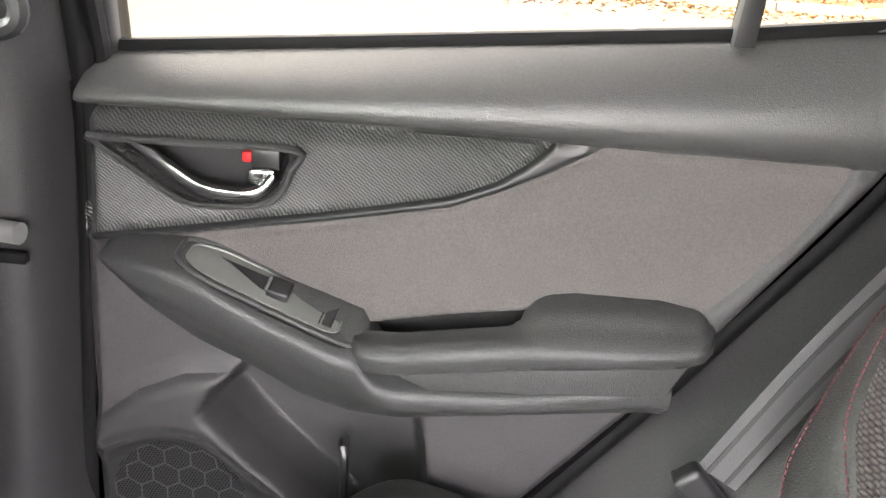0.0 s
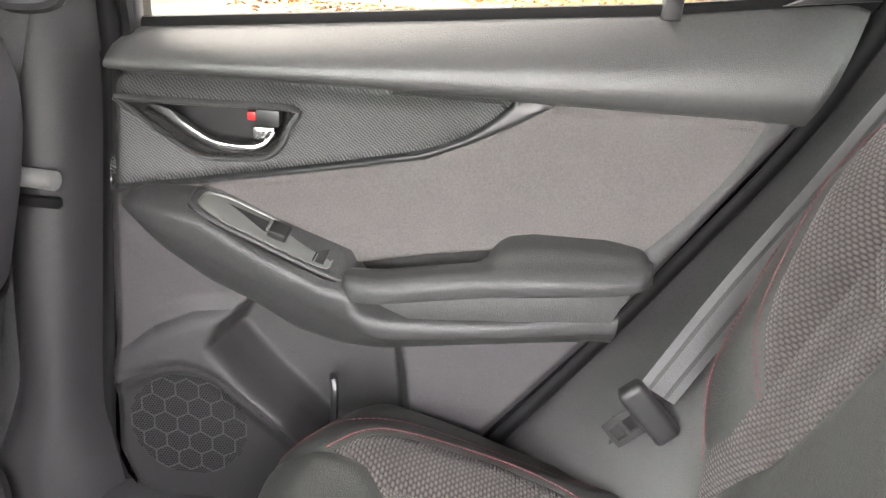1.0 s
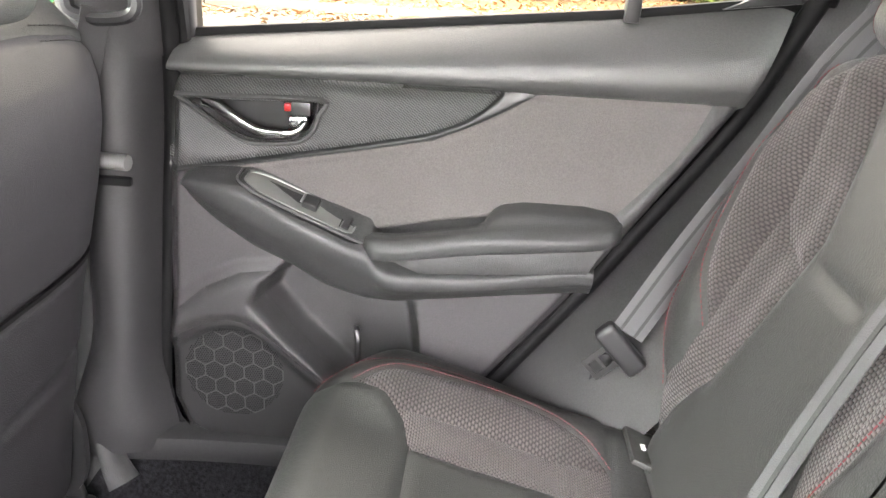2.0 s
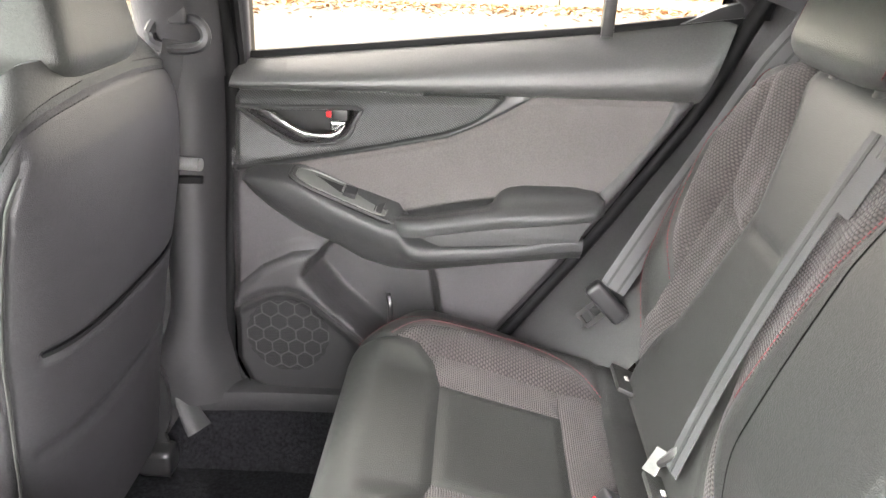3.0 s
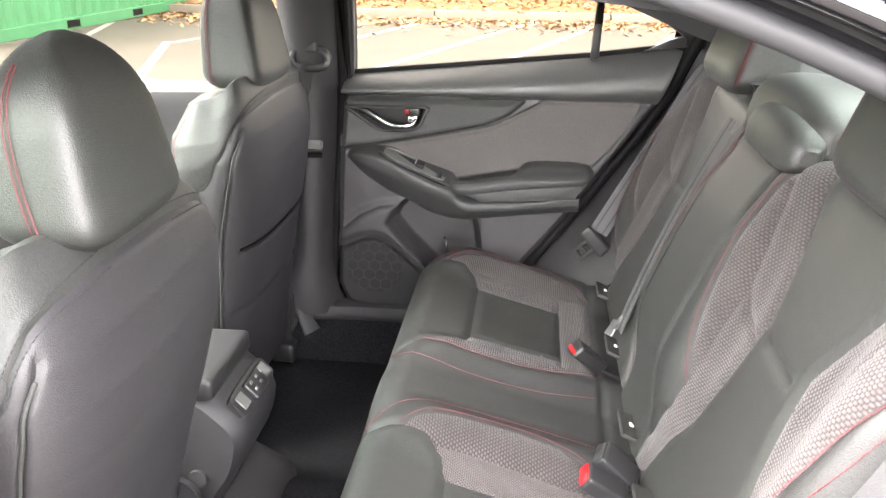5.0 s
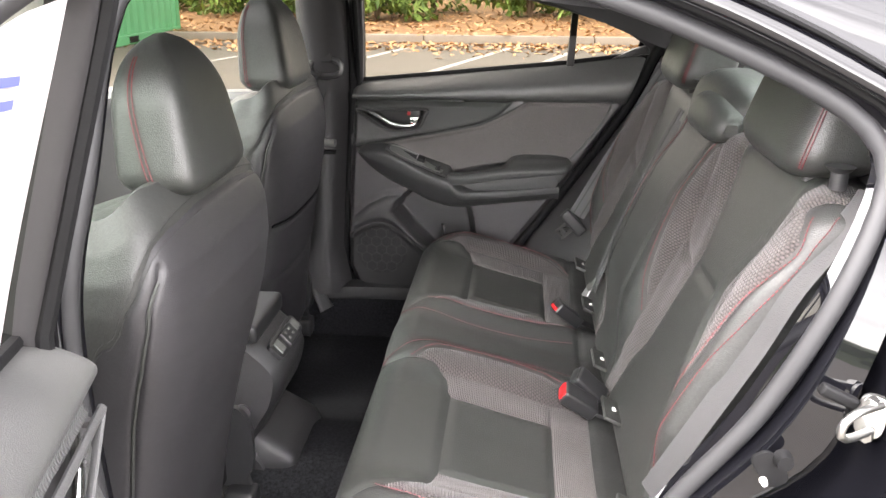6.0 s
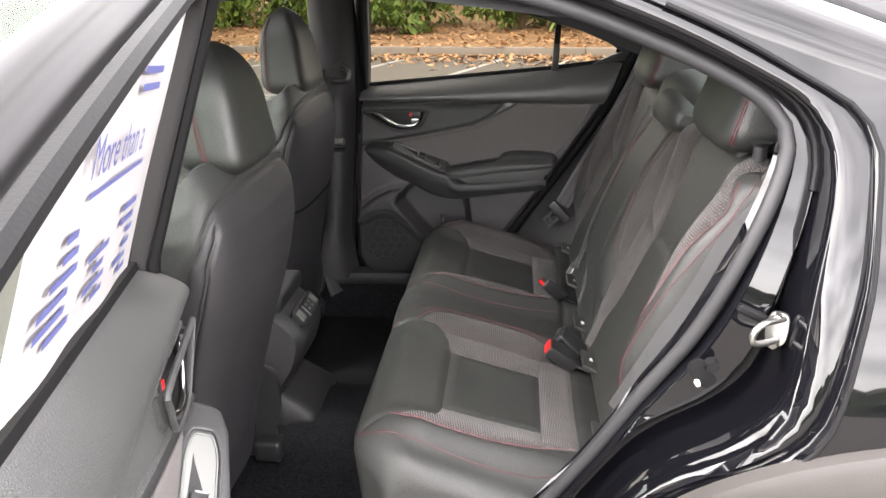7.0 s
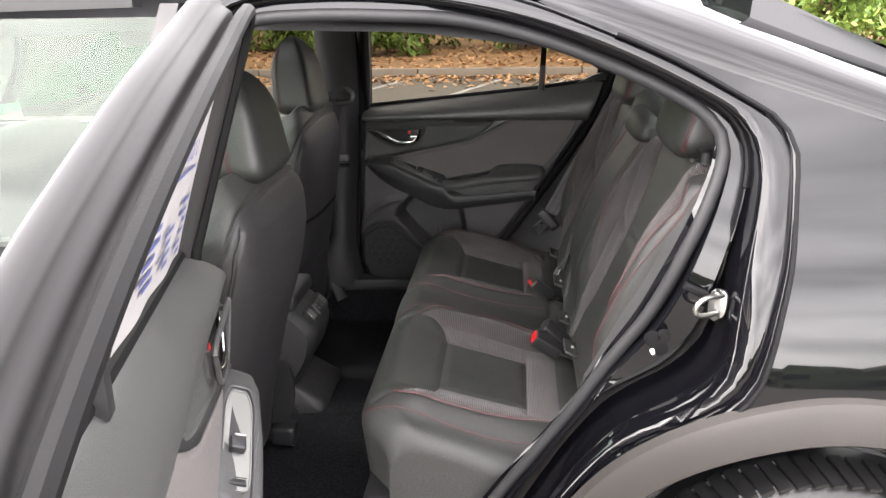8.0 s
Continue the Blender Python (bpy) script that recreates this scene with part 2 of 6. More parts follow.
def raised(pts, poly, soft):
    """1 inside the polygon, 0 outside, with a soft edge of that half width."""
    d, _ = near(pts, [closed(poly)])
    d = np.where(inside(pts, poly), d, -d)
    return ss(d, -soft, soft)


def quilt(parent, area, cell, regions, fn, seams=(), outline=None, groove=0.003, width=0.006, m=None, soft_seams=()):
    """A sewn or moulded surface over a (u, v) area: each region becomes a part of its own, and all borders are grooves.
    regions: (name, material, polygon or None for the rest, label), the first that holds a face takes it; a fifth entry: no groove at its border."""
    u0, u1, v0, v1 = area
    nu, nv = int(round((u1 - u0) / cell)) + 1, int(round((v1 - v0) / cell)) + 1
    U, V = np.meshgrid(np.linspace(u0, u1, nu), np.linspace(v0, v1, nv), indexing="ij")
    pts = np.stack([U.ravel(), V.ravel()], 1)
    lines = [closed(r[2]) for r in regions if r[2] is not None and len(r) < 5] + [list(s) for s in seams]
    if outline is not None:
        lines.append(closed(outline))
    d, foot = near(pts, lines)
    k = d < 0.56 * cell
    pts[k] = foot[k]
    d[k] = 0
    P = fn(pts)
    e = 1e-3
    pu, pv = fn(pts + (e, 0)) - fn(pts - (e, 0)), fn(pts + (0, e)) - fn(pts - (0, e))
    N = np.cross(pu, pv)
    N /= np.linalg.norm(N, axis=1)[:, None] + 1e-12
    P = P - N * (groove * np.exp(-(d / width) ** 2))[:, None]
    for line, depth, w in soft_seams:
        dd, _ = near(pts, [line])
        P = P - N * (depth * np.exp(-(dd / w) ** 2))[:, None]
    idx = np.arange(nu * nv).reshape(nu, nv)
    quads = np.stack([idx[:-1, :-1], idx[1:, :-1], idx[1:, 1:], idx[:-1, 1:]], -1).reshape(-1, 4)
    on = d < 1e-9
    cut_a = on[quads[:, 0]] & on[quads[:, 2]]
    cut_b = on[quads[:, 1]] & on[quads[:, 3]] & ~cut_a
    whole = quads[~cut_a & ~cut_b]
    qa, qb = quads[cut_a], quads[cut_b]
    tris = np.vstack([qa[:, [0, 1, 2]], qa[:, [0, 2, 3]], qb[:, [0, 1, 3]], qb[:, [1, 2, 3]]])

    def choose(faces):
        c = pts[faces].mean(1)
        which = np.full(len(faces), -1)
        for i, r in enumerate(regions):
            free = which < 0
            which[free & (inside(c, r[2]) if r[2] is not None else np.ones(len(c), bool))] = i
        if outline is not None:
            which[~inside(c, outline)] = -1
        return which

    pick_q, pick_t = choose(whole), choose(tris)
    flip = False
    if m is not None:
        M = np.array(m)
        P = P @ M[:3, :3].T + M[:3, 3]
        flip = np.linalg.det(M[:3, :3]) < 0
    made = []
    for i, (name, material, _, label) in enumerate([r[:4] for r in regions]):
        q, tr = whole[pick_q == i], tris[pick_t == i]
        if not len(q):
            continue
        used, inv = np.unique(np.concatenate([q.ravel(), tr.ravel()]), return_inverse=True)
        inv = inv.ravel()
        q, tr = inv[:q.size].reshape(-1, 4), inv[q.size:].reshape(-1, 3)
        if flip:
            q, tr = q[:, ::-1], tr[:, ::-1]
        me = bpy.data.meshes.new(name)
        me.from_pydata(P[used].tolist(), [], q.tolist() + tr.tolist())
        uv = me.uv_layers.new(name="UVMap")
        uv.data.foreach_set("uv", pts[used][np.concatenate([q.ravel(), tr.ravel()])].ravel())
        made.append(link_mesh(name, me, material, parent, label, 60))
    return made


def stitches(parent, lines, fn, material, step=0.006, length=0.0042, thick=0.0008, lift=0.0005, m=None, name="stitching", label="red contrast stitching"):
    """Rows of short thread stitches along (u, v) lines on the surface fn."""
    bm = bmesh.new()
    for line in lines:
        line = np.array(line, float)
        s = np.concatenate([[0], np.cumsum(np.linalg.norm(np.diff(line, axis=0), axis=1))])
        k = np.arange(0, s[-1] - length, step)
        a = np.stack([np.interp(k, s, line[:, j]) for j in range(2)], 1)
        b = np.stack([np.interp(k + length, s, line[:, j]) for j in range(2)], 1)
        A, B = fn(a), fn(b)
        e = 1e-3
        N = np.cross(fn(a + (e, 0)) - A, fn(a + (0, e)) - A)
        N /= np.linalg.norm(N, axis=1)[:, None] + 1e-12
        for p, q, n in zip(A, B, N):
            side = np.cross(q - p, n)
            side = side / (np.linalg.norm(side) + 1e-12) * thick
            up = n * (lift + thick)
            vs = [bm.verts.new(x) for x in (p - side + n * 0.0002, p + side + n * 0.0002, p + up, q - side + n * 0.0002, q + side + n * 0.0002, q + up)]
            for f in ((0, 2, 5, 3), (2, 1, 4, 5), (0, 1, 2), (3, 5, 4)):
                bm.faces.new([vs[i] for i in f])
    return tagged(part(name, bm, material, parent, label, m), kind="stuff")


def loft(sections, closed_loop=True, caps=True):
    bm = bmesh.new()
    rings = [[bm.verts.new(p) for p in s] for s in sections]
    n = len(rings[0])
    for a, b in zip(rings[:-1], rings[1:]):
        for i in range(n if closed_loop else n - 1):
            j = (i + 1) % n
            bm.faces.new((a[i], a[j], b[j], b[i]))
    if caps and closed_loop:
        bm.faces.new(rings[0][::-1])
        bm.faces.new(rings[-1])
    return bm


def ring(cx, cy, hx, hy, power=4.0, n=40):
    """A rounded rectangle (superellipse) round a centre, half sizes hx, hy."""
    a = np.linspace(0, 2 * np.pi, n, endpoint=False)
    c, s = np.cos(a), np.sin(a)
    return np.stack([cx + hx * np.sign(c) * np.abs(c) ** (2 / power), cy + hy * np.sign(s) * np.abs(s) ** (2 / power)], 1)


def tube(line, radius, n=10, squash=1.0):
    """A round bar along a 3D line."""
    line = [Vector(p) for p in line]
    out = []
    x = None
    for i, p in enumerate(line):
        d = (line[min(i + 1, len(line) - 1)] - line[max(i - 1, 0)]).normalized()
        x = d.orthogonal() if x is None else x - d * x.dot(d)
        x.normalize()
        y = x.cross(d)
        r = radius[i] if hasattr(radius, "__len__") else radius
        out.append([p + x * r * math.cos(a) + y * r * squash * math.sin(a) for a in np.linspace(0, 2 * np.pi, n, endpoint=False)])
    return loft(out)


def ribbon(line, side, width, thick):
    """A flat strap along a 3D line; side: the direction across it, one for all or one a point."""
    line = [Vector(p) for p in line]
    sides = [Vector(side)] * len(line) if not hasattr(side[0], "__len__") else [Vector(s) for s in side]
    out = []
    for i, p in enumerate(line):
        d = (line[min(i + 1, len(line) - 1)] - line[max(i - 1, 0)]).normalized()
        x = (sides[i] - d * sides[i].dot(d)).normalized() * width / 2
        y = d.cross(x).normalized() * thick / 2
        out.append([p - x - y, p + x - y, p + x * 1.02, p + x + y, p - x + y, p - x * 1.02])
    return loft(out)


def block(sx, sy, sz, bevel=0.004, seg=3, at=None):
    bm = bmesh.new()
    bmesh.ops.create_cube(bm, size=1)
    bmesh.ops.scale(bm, vec=(sx, sy, sz), verts=bm.verts)
    if bevel:
        bmesh.ops.bevel(bm, geom=list(bm.edges), offset=bevel, segments=seg, profile=0.6, affect="EDGES")
    if at is not None:
        bmesh.ops.transform(bm, matrix=at, verts=bm.verts)
    return bm


def slab(poly, depth, bevel=0.003, seg=2, m=None):
    """A polygon in (u, v) with thickness along -w (its front face at 0); front edges bevelled. m maps (u, v, w) to the place."""
    bm = bmesh.new()
    front = [bm.verts.new((x, y, 0)) for x, y in poly]
    f = bm.faces.new(front)
    r = bmesh.ops.extrude_face_region(bm, geom=[f])
    vs = [g for g in r["geom"] if isinstance(g, bmesh.types.BMVert)]
    bmesh.ops.translate(bm, vec=(0, 0, -depth), verts=vs)
    if bevel:
        edges = [e for e in bm.edges if all(abs(v.co.z) < 1e-6 for v in e.verts)]
        bmesh.ops.bevel(bm, geom=edges, offset=bevel, segments=seg, profile=0.6, affect="EDGES")
    if m is not None:
        bmesh.ops.transform(bm, matrix=m, verts=bm.verts)
    return bm


def strip(lines):
    """A surface through several 3D lines of the same number of points."""
    return loft(lines, closed_loop=False, caps=False)


def axes(o, x, y, z):
    return Matrix(((x[0], y[0], z[0], o[0]), (x[1], y[1], z[1], o[1]), (x[2], y[2], z[2], o[2]), (0, 0, 0, 1)))


# ---- outside: car park, kerb, bank, shrubs, container ----
def ground_material():
    m = mat("worn_asphalt", (0.10, 0.09, 0.075), 0.9, bump=0.6, bump_scale=90, var=0.3, var_scale=1.2, grain=0.3)
    return m


def bank_material():
    m = bpy.data.materials.new("leaf_litter_bank")
    m.use_nodes = True
    t = m.node_tree
    b = t.nodes["Principled BSDF"]
    b.inputs["Roughness"].default_value = 0.95
    tc = t.nodes.new("ShaderNodeTexCoord")
    n = node(t, "ShaderNodeTexNoise", Scale=1.5, Detail=9.0, Roughness=0.7)
    t.links.new(tc.outputs["Object"], n.inputs["Vector"])
    r = t.nodes.new("ShaderNodeValToRGB")
    r.color_ramp.elements[0].position, r.color_ramp.elements[0].color = 0.3, (0.11, 0.058, 0.025, 1)
    r.color_ramp.elements[1].position, r.color_ramp.elements[1].color = 0.7, (0.3, 0.17, 0.075, 1)
    t.links.new(n.outputs["Fac"], r.inputs[0])
    t.links.new(r.outputs[0], b.inputs["Base Color"])
    bp = node(t, "ShaderNodeBump", Strength=1.0, Distance=0.05)
    t.links.new(n.outputs["Fac"], bp.inputs["Height"])
    t.links.new(bp.outputs["Normal"], b.inputs["Normal"])
    return m


def leaf_material(name, colors):
    m = bpy.data.materials.new(name)
    m.use_nodes = True
    t = m.node_tree
    b = t.nodes["Principled BSDF"]
    b.inputs["Roughness"].default_value = 0.6
    g = t.nodes.new("ShaderNodeNewGeometry")
    r = t.nodes.new("ShaderNodeValToRGB")
    for i, c in enumerate(colors):
        e = r.color_ramp.elements[i] if i < 2 else r.color_ramp.elements.new(0.5)
        e.position, e.color = i / (len(colors) - 1), (*c, 1)
    t.links.new(g.outputs["Random Per Island"], r.inputs[0])
    t.links.new(r.outputs[0], b.inputs["Base Color"])
    return m


LEAF_GREEN = leaf_material("shrub_leaf", [(0.05, 0.1, 0.015), (0.16, 0.24, 0.04), (0.1, 0.17, 0.03)])
LEAF_DRY = leaf_material("dry_leaf", [(0.2, 0.09, 0.035), (0.5, 0.3, 0.15), (0.34, 0.17, 0.07)])
WOOD = mat("shrub_wood", (0.12, 0.08, 0.05), 0.9)

KERB_Y = 13.4
bm = bmesh.new()
bmesh.ops.create_grid(bm, x_segments=60, y_segments=60, size=300)
tagged(part("ground", bm, ground_material()), "worn grey asphalt car park that reaches the horizon", "ground", kind="structure")

# raised bank behind the kerb
def bank_height(x, y):
    return 0.13 + ss(np.array(y), 13.7, 27.0) * 0.55 + 0.05 * math.sin(x * 0.7) * float(ss(np.array(y), 14.5, 16.5)) + 0.04 * noise.noise((x * 0.8, y * 0.8, 0))


bm = bmesh.new()
rows = [[bm.verts.new((x, y, float(bank_height(x, y)))) for x in np.linspace(-45, 45, 150)] for y in np.concatenate([np.linspace(13.6, 30, 48), [60, 120]])]
for a, b in zip(rows[:-1], rows[1:]):
    for i in range(len(a) - 1):
        bm.faces.new((a[i], a[i + 1], b[i + 1], b[i]))
tagged(part("planting_bank", bm, bank_material()), "brown bank covered with pine straw and dead leaves", "bank", kind="structure")

kerb = tagged(new("kerb"), "pale concrete kerb along the edge of the car park", "kerb", kind="structure")
kerb_mesh = None
for i in range(20):
    if kerb_mesh is None:
        bm = block(2.98, 0.16, 0.17, 0.02, 2)
        ob = part("kerbstone", bm, CONCRETE, kerb)
        kerb_mesh = ob.data
    else:
        ob = new("kerbstone", kerb_mesh)
        ob.parent = kerb
    ob.matrix_basis = pose(-30 + 3 * i, KERB_Y + 0.1, 0.06)

# painted stall lines
for (xa, ya), (xb, yb) in (((-2.45, 9.3), (-1.5, 13.2)), ((-1.75, 6.4), (0.25, 13.4)), ((-0.45, 7.2), (1.35, 13.2)), ((-3.2, 5.4), (-4.5, 9.3)), ((-5.1, 7.3), (-6.4, 11.6)), ((0.9, 7.0), (2.7, 13.0)), ((2.2, 6.8), (4.1, 13.0)), ((-4.4, 9.2), (-3.3, 13.6))):
    d = Vector((xb - xa, yb - ya, 0))
    n = Vector((-d.y, d.x, 0)).normalized() * 0.055
    bm = bmesh.new()
    v = [bm.verts.new(p) for p in (Vector((xa, ya, 0.004)) - n, Vector((xa, ya, 0.004)) + n, Vector((xb, yb, 0.004)) + n, Vector((xb, yb, 0.004)) - n)]
    bm.faces.new(v)
    tagged(part("stall_line", bm, WHITE_LINE), "worn white painted parking stall line", "road marking", "stall lines", "structure")


def leaf_heap(name, count, place, size, material, label, category, seed):
    """Many small folded leaves as one object."""
    rng = np.random.default_rng(seed)
    verts, faces = [], []
    for _ in range(count):
        p, tilt = place(rng)
        a = rng.uniform(0, 2 * np.pi)
        s = size * rng.uniform(0.6, 1.4)
        x = np.array((math.cos(a), math.sin(a), rng.normal(0, tilt)))
        y = np.array((-math.sin(a), math.cos(a), rng.normal(0, tilt)))
        p = np.array(p)
        k = len(verts)
        verts += [p - x * s, p - y * s * 0.45 + np.array((0, 0, s * 0.15)), p + x * s, p + y * s * 0.45 + np.array((0, 0, s * 0.15))]
        faces += [(k, k + 1, k + 2), (k, k + 2, k + 3)]
    me = bpy.data.meshes.new(name)
    me.from_pydata([tuple(v) for v in verts], [], faces)
    ob = link_mesh(name, me, material)
    return tagged(ob, label, category, kind="stuff")


def litter_place(rng):
    y = KERB_Y - abs(rng.normal(0, 0.9)) if rng.random() < 0.45 else rng.uniform(KERB_Y, 19)
    x = rng.uniform(-16, 10)
    z = 0.012 if y < KERB_Y else float(bank_height(x, max(y, 13.6))) + 0.015
    return (x, y, z), 0.35


leaf_heap("fallen_leaves", 9000, litter_place, 0.06, LEAF_DRY, "tan and rust fallen leaves strewn along the kerb", "leaves", 3)


def shrub(x, y, h, w, seed, yellow=False):
    rng = np.random.default_rng(seed)
    z0 = float(bank_height(x, y))
    top = thing("shrub", "loose green evergreen shrub on the leaf-strewn bank", "shrub", "shrubs on the bank")
    bm = bmesh.new()
    for k in range(9):
        a = rng.uniform(0, 2 * np.pi)
        r = rng.uniform(0.3, 0.8) * w
        line = [(x, y, z0 - 0.05), (x + 0.3 * r * math.cos(a), y + 0.3 * r * math.sin(a), z0 + 0.35 * h), (x + r * math.cos(a), y + r * math.sin(a), z0 + h * rng.uniform(0.6, 0.9))]
        b2 = tube(smooth_line(line, 7), [0.03, 0.026, 0.022, 0.018, 0.014, 0.01, 0.006], 6)
        me = bpy.data.meshes.new("tmp")
        b2.to_mesh(me)
        b2.free()
        bm.from_mesh(me)
        bpy.data.meshes.remove(me)
    part("stems", bm, WOOD, top)
    clumps = [(rng.normal(0, 0.42 * w), rng.normal(0, 0.42 * w), h * (0.03 + 0.9 * rng.random()), rng.uniform(0.16, 0.36) * w) for _ in range(32)]

    def place(r):
        cx, cy, cz, cr = clumps[r.integers(len(clumps))]
        v = r.normal(0, 1, 3)
        v = v / np.linalg.norm(v) * cr * r.uniform(0.4, 1.15)
        return (x + cx + v[0], y + cy + v[1], z0 + max(0.05, cz + v[2] * 0.8)), 0.8

    crown = leaf_heap("crown", 2600, place, 0.075, LEAF_GREEN, "", "", seed + 50)
    del crown["kind"]
    crown.parent = top
    return top


shrub_rng = np.random.default_rng(11)
for i in range(15):
    shrub(-15.5 + i * 1.75 + shrub_rng.uniform(-0.4, 0.4), 17.6 + shrub_rng.uniform(-0.7, 1.2), shrub_rng.uniform(1.5, 2.6), shrub_rng.uniform(1.0, 1.5), 100 + i)
for i in range(9):
    shrub(-18 + i * 3.6 + shrub_rng.uniform(-0.8, 0.8), 21.5 + shrub_rng.uniform(-1, 1.5), shrub_rng.uniform(3.0, 4.2), shrub_rng.uniform(1.8, 2.5), 300 + i)
# hedge behind the car's tail
for i in range(5):
    shrub(5.5 + i * 1.6, 16.6 + 0.5 * i, shrub_rng.uniform(2.2, 3.0), 1.5, 500 + i)

# woods far around the car park
wood_rng = np.random.default_rng(8)
verts, faces = [], []
na = 240
tops = [3.2 + 1.8 * noise.noise((math.cos(a) * 6, math.sin(a) * 6, 0)) + 0.9 * wood_rng.random() for a in np.linspace(0, 2 * math.pi, na, endpoint=False)]
for i, a in enumerate(np.linspace(0, 2 * math.pi, na, endpoint=False)):
    for k in range(6):
        r = 42 + 2.0 * wood_rng.random() + 0.6 * k
        verts.append((r * math.cos(a), r * math.sin(a), tops[i] * k / 5 * (1 - 0.1 * wood_rng.random())))
for i in range(na):
    for k in range(5):
        j = (i + 1) % na
        faces.append((i * 6 + k, j * 6 + k, j * 6 + k + 1, i * 6 + k + 1))
me = bpy.data.meshes.new("far_woods")
me.from_pydata(verts, [], faces)
tagged(link_mesh("far_woods", me, mat("far_foliage", (0.045, 0.06, 0.025), 0.9, var=0.5, var_scale=0.8)), "dark line of trees round the car park", "woods", kind="stuff")

# green container
cont = thing("storage_container", "green corrugated steel storage container on the car park", "container")
CX, CY0, CY1, CH = -6.3, 8.2, 14.2, 2.6
bm = bmesh.new()
ys, prof = np.arange(CY0 + 0.1, CY1 - 0.1, 0.07), []
for i, y in enumerate(ys):
    prof.append((CX - (0.0, 0.0, 0.036, 0.036)[i % 4], y))
lo, hi = [bm.verts.new((x, y, 0.18)) for x, y in prof], [bm.verts.new((x, y, CH - 0.1)) for x, y in prof]
for i in range(len(prof) - 1):
    bm.faces.new((lo[i], lo[i + 1], hi[i + 1], hi[i]))
part("corrugated_wall", bm, GREEN_STEEL, cont, angle=20)
part("bottom_rail", block(0.08, CY1 - CY0, 0.16, 0.01, 1, pose(CX + 0.005, (CY0 + CY1) / 2, 0.11)), GREEN_STEEL, cont)
part("top_rail", block(0.08, CY1 - CY0, 0.12, 0.01, 1, pose(CX, (CY0 + CY1) / 2, CH - 0.06)), GREEN_STEEL, cont)
for y in (CY0, CY1):
    part("corner_post", block(0.16, 0.16, CH - 0.02, 0.01, 1, pose(CX - 0.06, y, CH / 2 + 0.01)), GREEN_STEEL, cont)
part("end_wall", block(2.3, 0.05, CH - 0.3, 0, 1, pose(CX - 1.22, CY1, CH / 2 + 0.08)), GREEN_STEEL, cont)
part("roof", block(2.4, CY1 - CY0, 0.04, 0, 1, pose(CX - 1.25, (CY0 + CY1) / 2, CH - 0.02)), GREEN_STEEL, cont)
for y in (CY0 + 2.0, CY1 - 2.0):
    part("fork_pocket", block(0.012, 0.34, 0.10, 0.004, 1, pose(CX + 0.046, y, 0.11)), RUBBER, cont, "dark fork pocket")


# ---- car shell ----
# floor pan with tunnel
def floor_z(x, y):
    return 0.285 + 0.055 * math.exp(-(y / 0.13) ** 4) + (0.05 * float(ss(np.array(-x), 0.55, 0.8))) - 0.012 * math.exp(-((abs(y) - 0.38) / 0.14) ** 4)


bm = bmesh.new()
rows = [[bm.verts.new((x, y, floor_z(x, y) + 0.004 * noise.noise((x * 9, y * 9, 0)))) for y in np.linspace(-0.74, 0.74, 75)] for x in np.linspace(-1.3, 0.15, 70)]
for a, b in zip(rows[:-1], rows[1:]):
    for i in range(len(a) - 1):
        bm.faces.new((a[i], b[i], b[i + 1], a[i + 1]))
tagged(part("floor", bm, CARPET), "black carpeted car floor with a low centre tunnel", "floor", kind="structure")
bm = block(1.45, 1.5, 0.02, 0, 1, pose(-0.575, 0, 0.235))
tagged(part("underbody", bm, RUBBER), "dark steel underbody below the carpet", "floor", kind="structure")

# roof line: y half width and height along x
RX = [-1.2, -0.75, -0.3, 0.1, 0.4, 0.55, 0.65, 0.75, 0.88, 1.0, 1.2]
RZ = [1.36, 1.44, 1.46, 1.45, 1.415, 1.378, 1.338, 1.295, 1.245, 1.19, 1.10]


def roof_z(x):
    return float(np.interp(x, RX, RZ))


def rail_z(x):
    """Height of the roof rail above the doors, outside."""
    return float(np.interp(x, [-1.0, -0.5, -0.1, 0.285, 0.415, 0.531, 0.634, 0.75, 0.9, 1.2], [1.31, 1.372, 1.38, 1.335, 1.288, 1.24, 1.205, 1.17, 1.12, 1.02]))


# ---- near body side with the open door's frame ----
body = tagged(new("body_side"), "gloss black car body side with open rear door frame", "car body", kind="structure")
NB = 110
SEAL_XZ = smooth_line([(-0.25, 0.62), (-0.258, 0.90), (-0.228, 1.09), (-0.208, 1.23), (-0.165, 1.295), (-0.06, 1.308), (0.096, 1.305), (0.175, 1.300), (0.262, 1.283), (0.348, 1.257), (0.432, 1.224), (0.502, 1.192), (0.556, 1.160), (0.586, 1.124), (0.585, 1.075), (0.544, 0.967), (0.488, 0.851), (0.426, 0.763), (0.361, 0.663), (0.268, 0.537), (0.19, 0.43), (0.12, 0.385), (0.0, 0.372), (-0.14, 0.375), (-0.22, 0.42), (-0.25, 0.62)], NB)
GUT_XZ = smooth_line([(-0.30, 0.62), (-0.298, 0.92), (-0.268, 1.12), (-0.242, 1.28), (-0.195, 1.352), (-0.04, 1.372), (0.12, 1.366), (0.285, 1.327), (0.415, 1.278), (0.511, 1.236), (0.596, 1.19), (0.650, 1.157), (0.674, 1.115), (0.671, 1.055), (0.662, 0.963), (0.648, 0.90), (0.636, 0.85), (0.615, 0.79), (0.568, 0.742), (0.47, 0.690), (0.412, 0.642), (0.355, 0.56), (0.305, 0.45), (0.265, 0.36), (0.16, 0.30), (-0.12, 0.30), (-0.26, 0.36), (-0.30, 0.62)], NB)


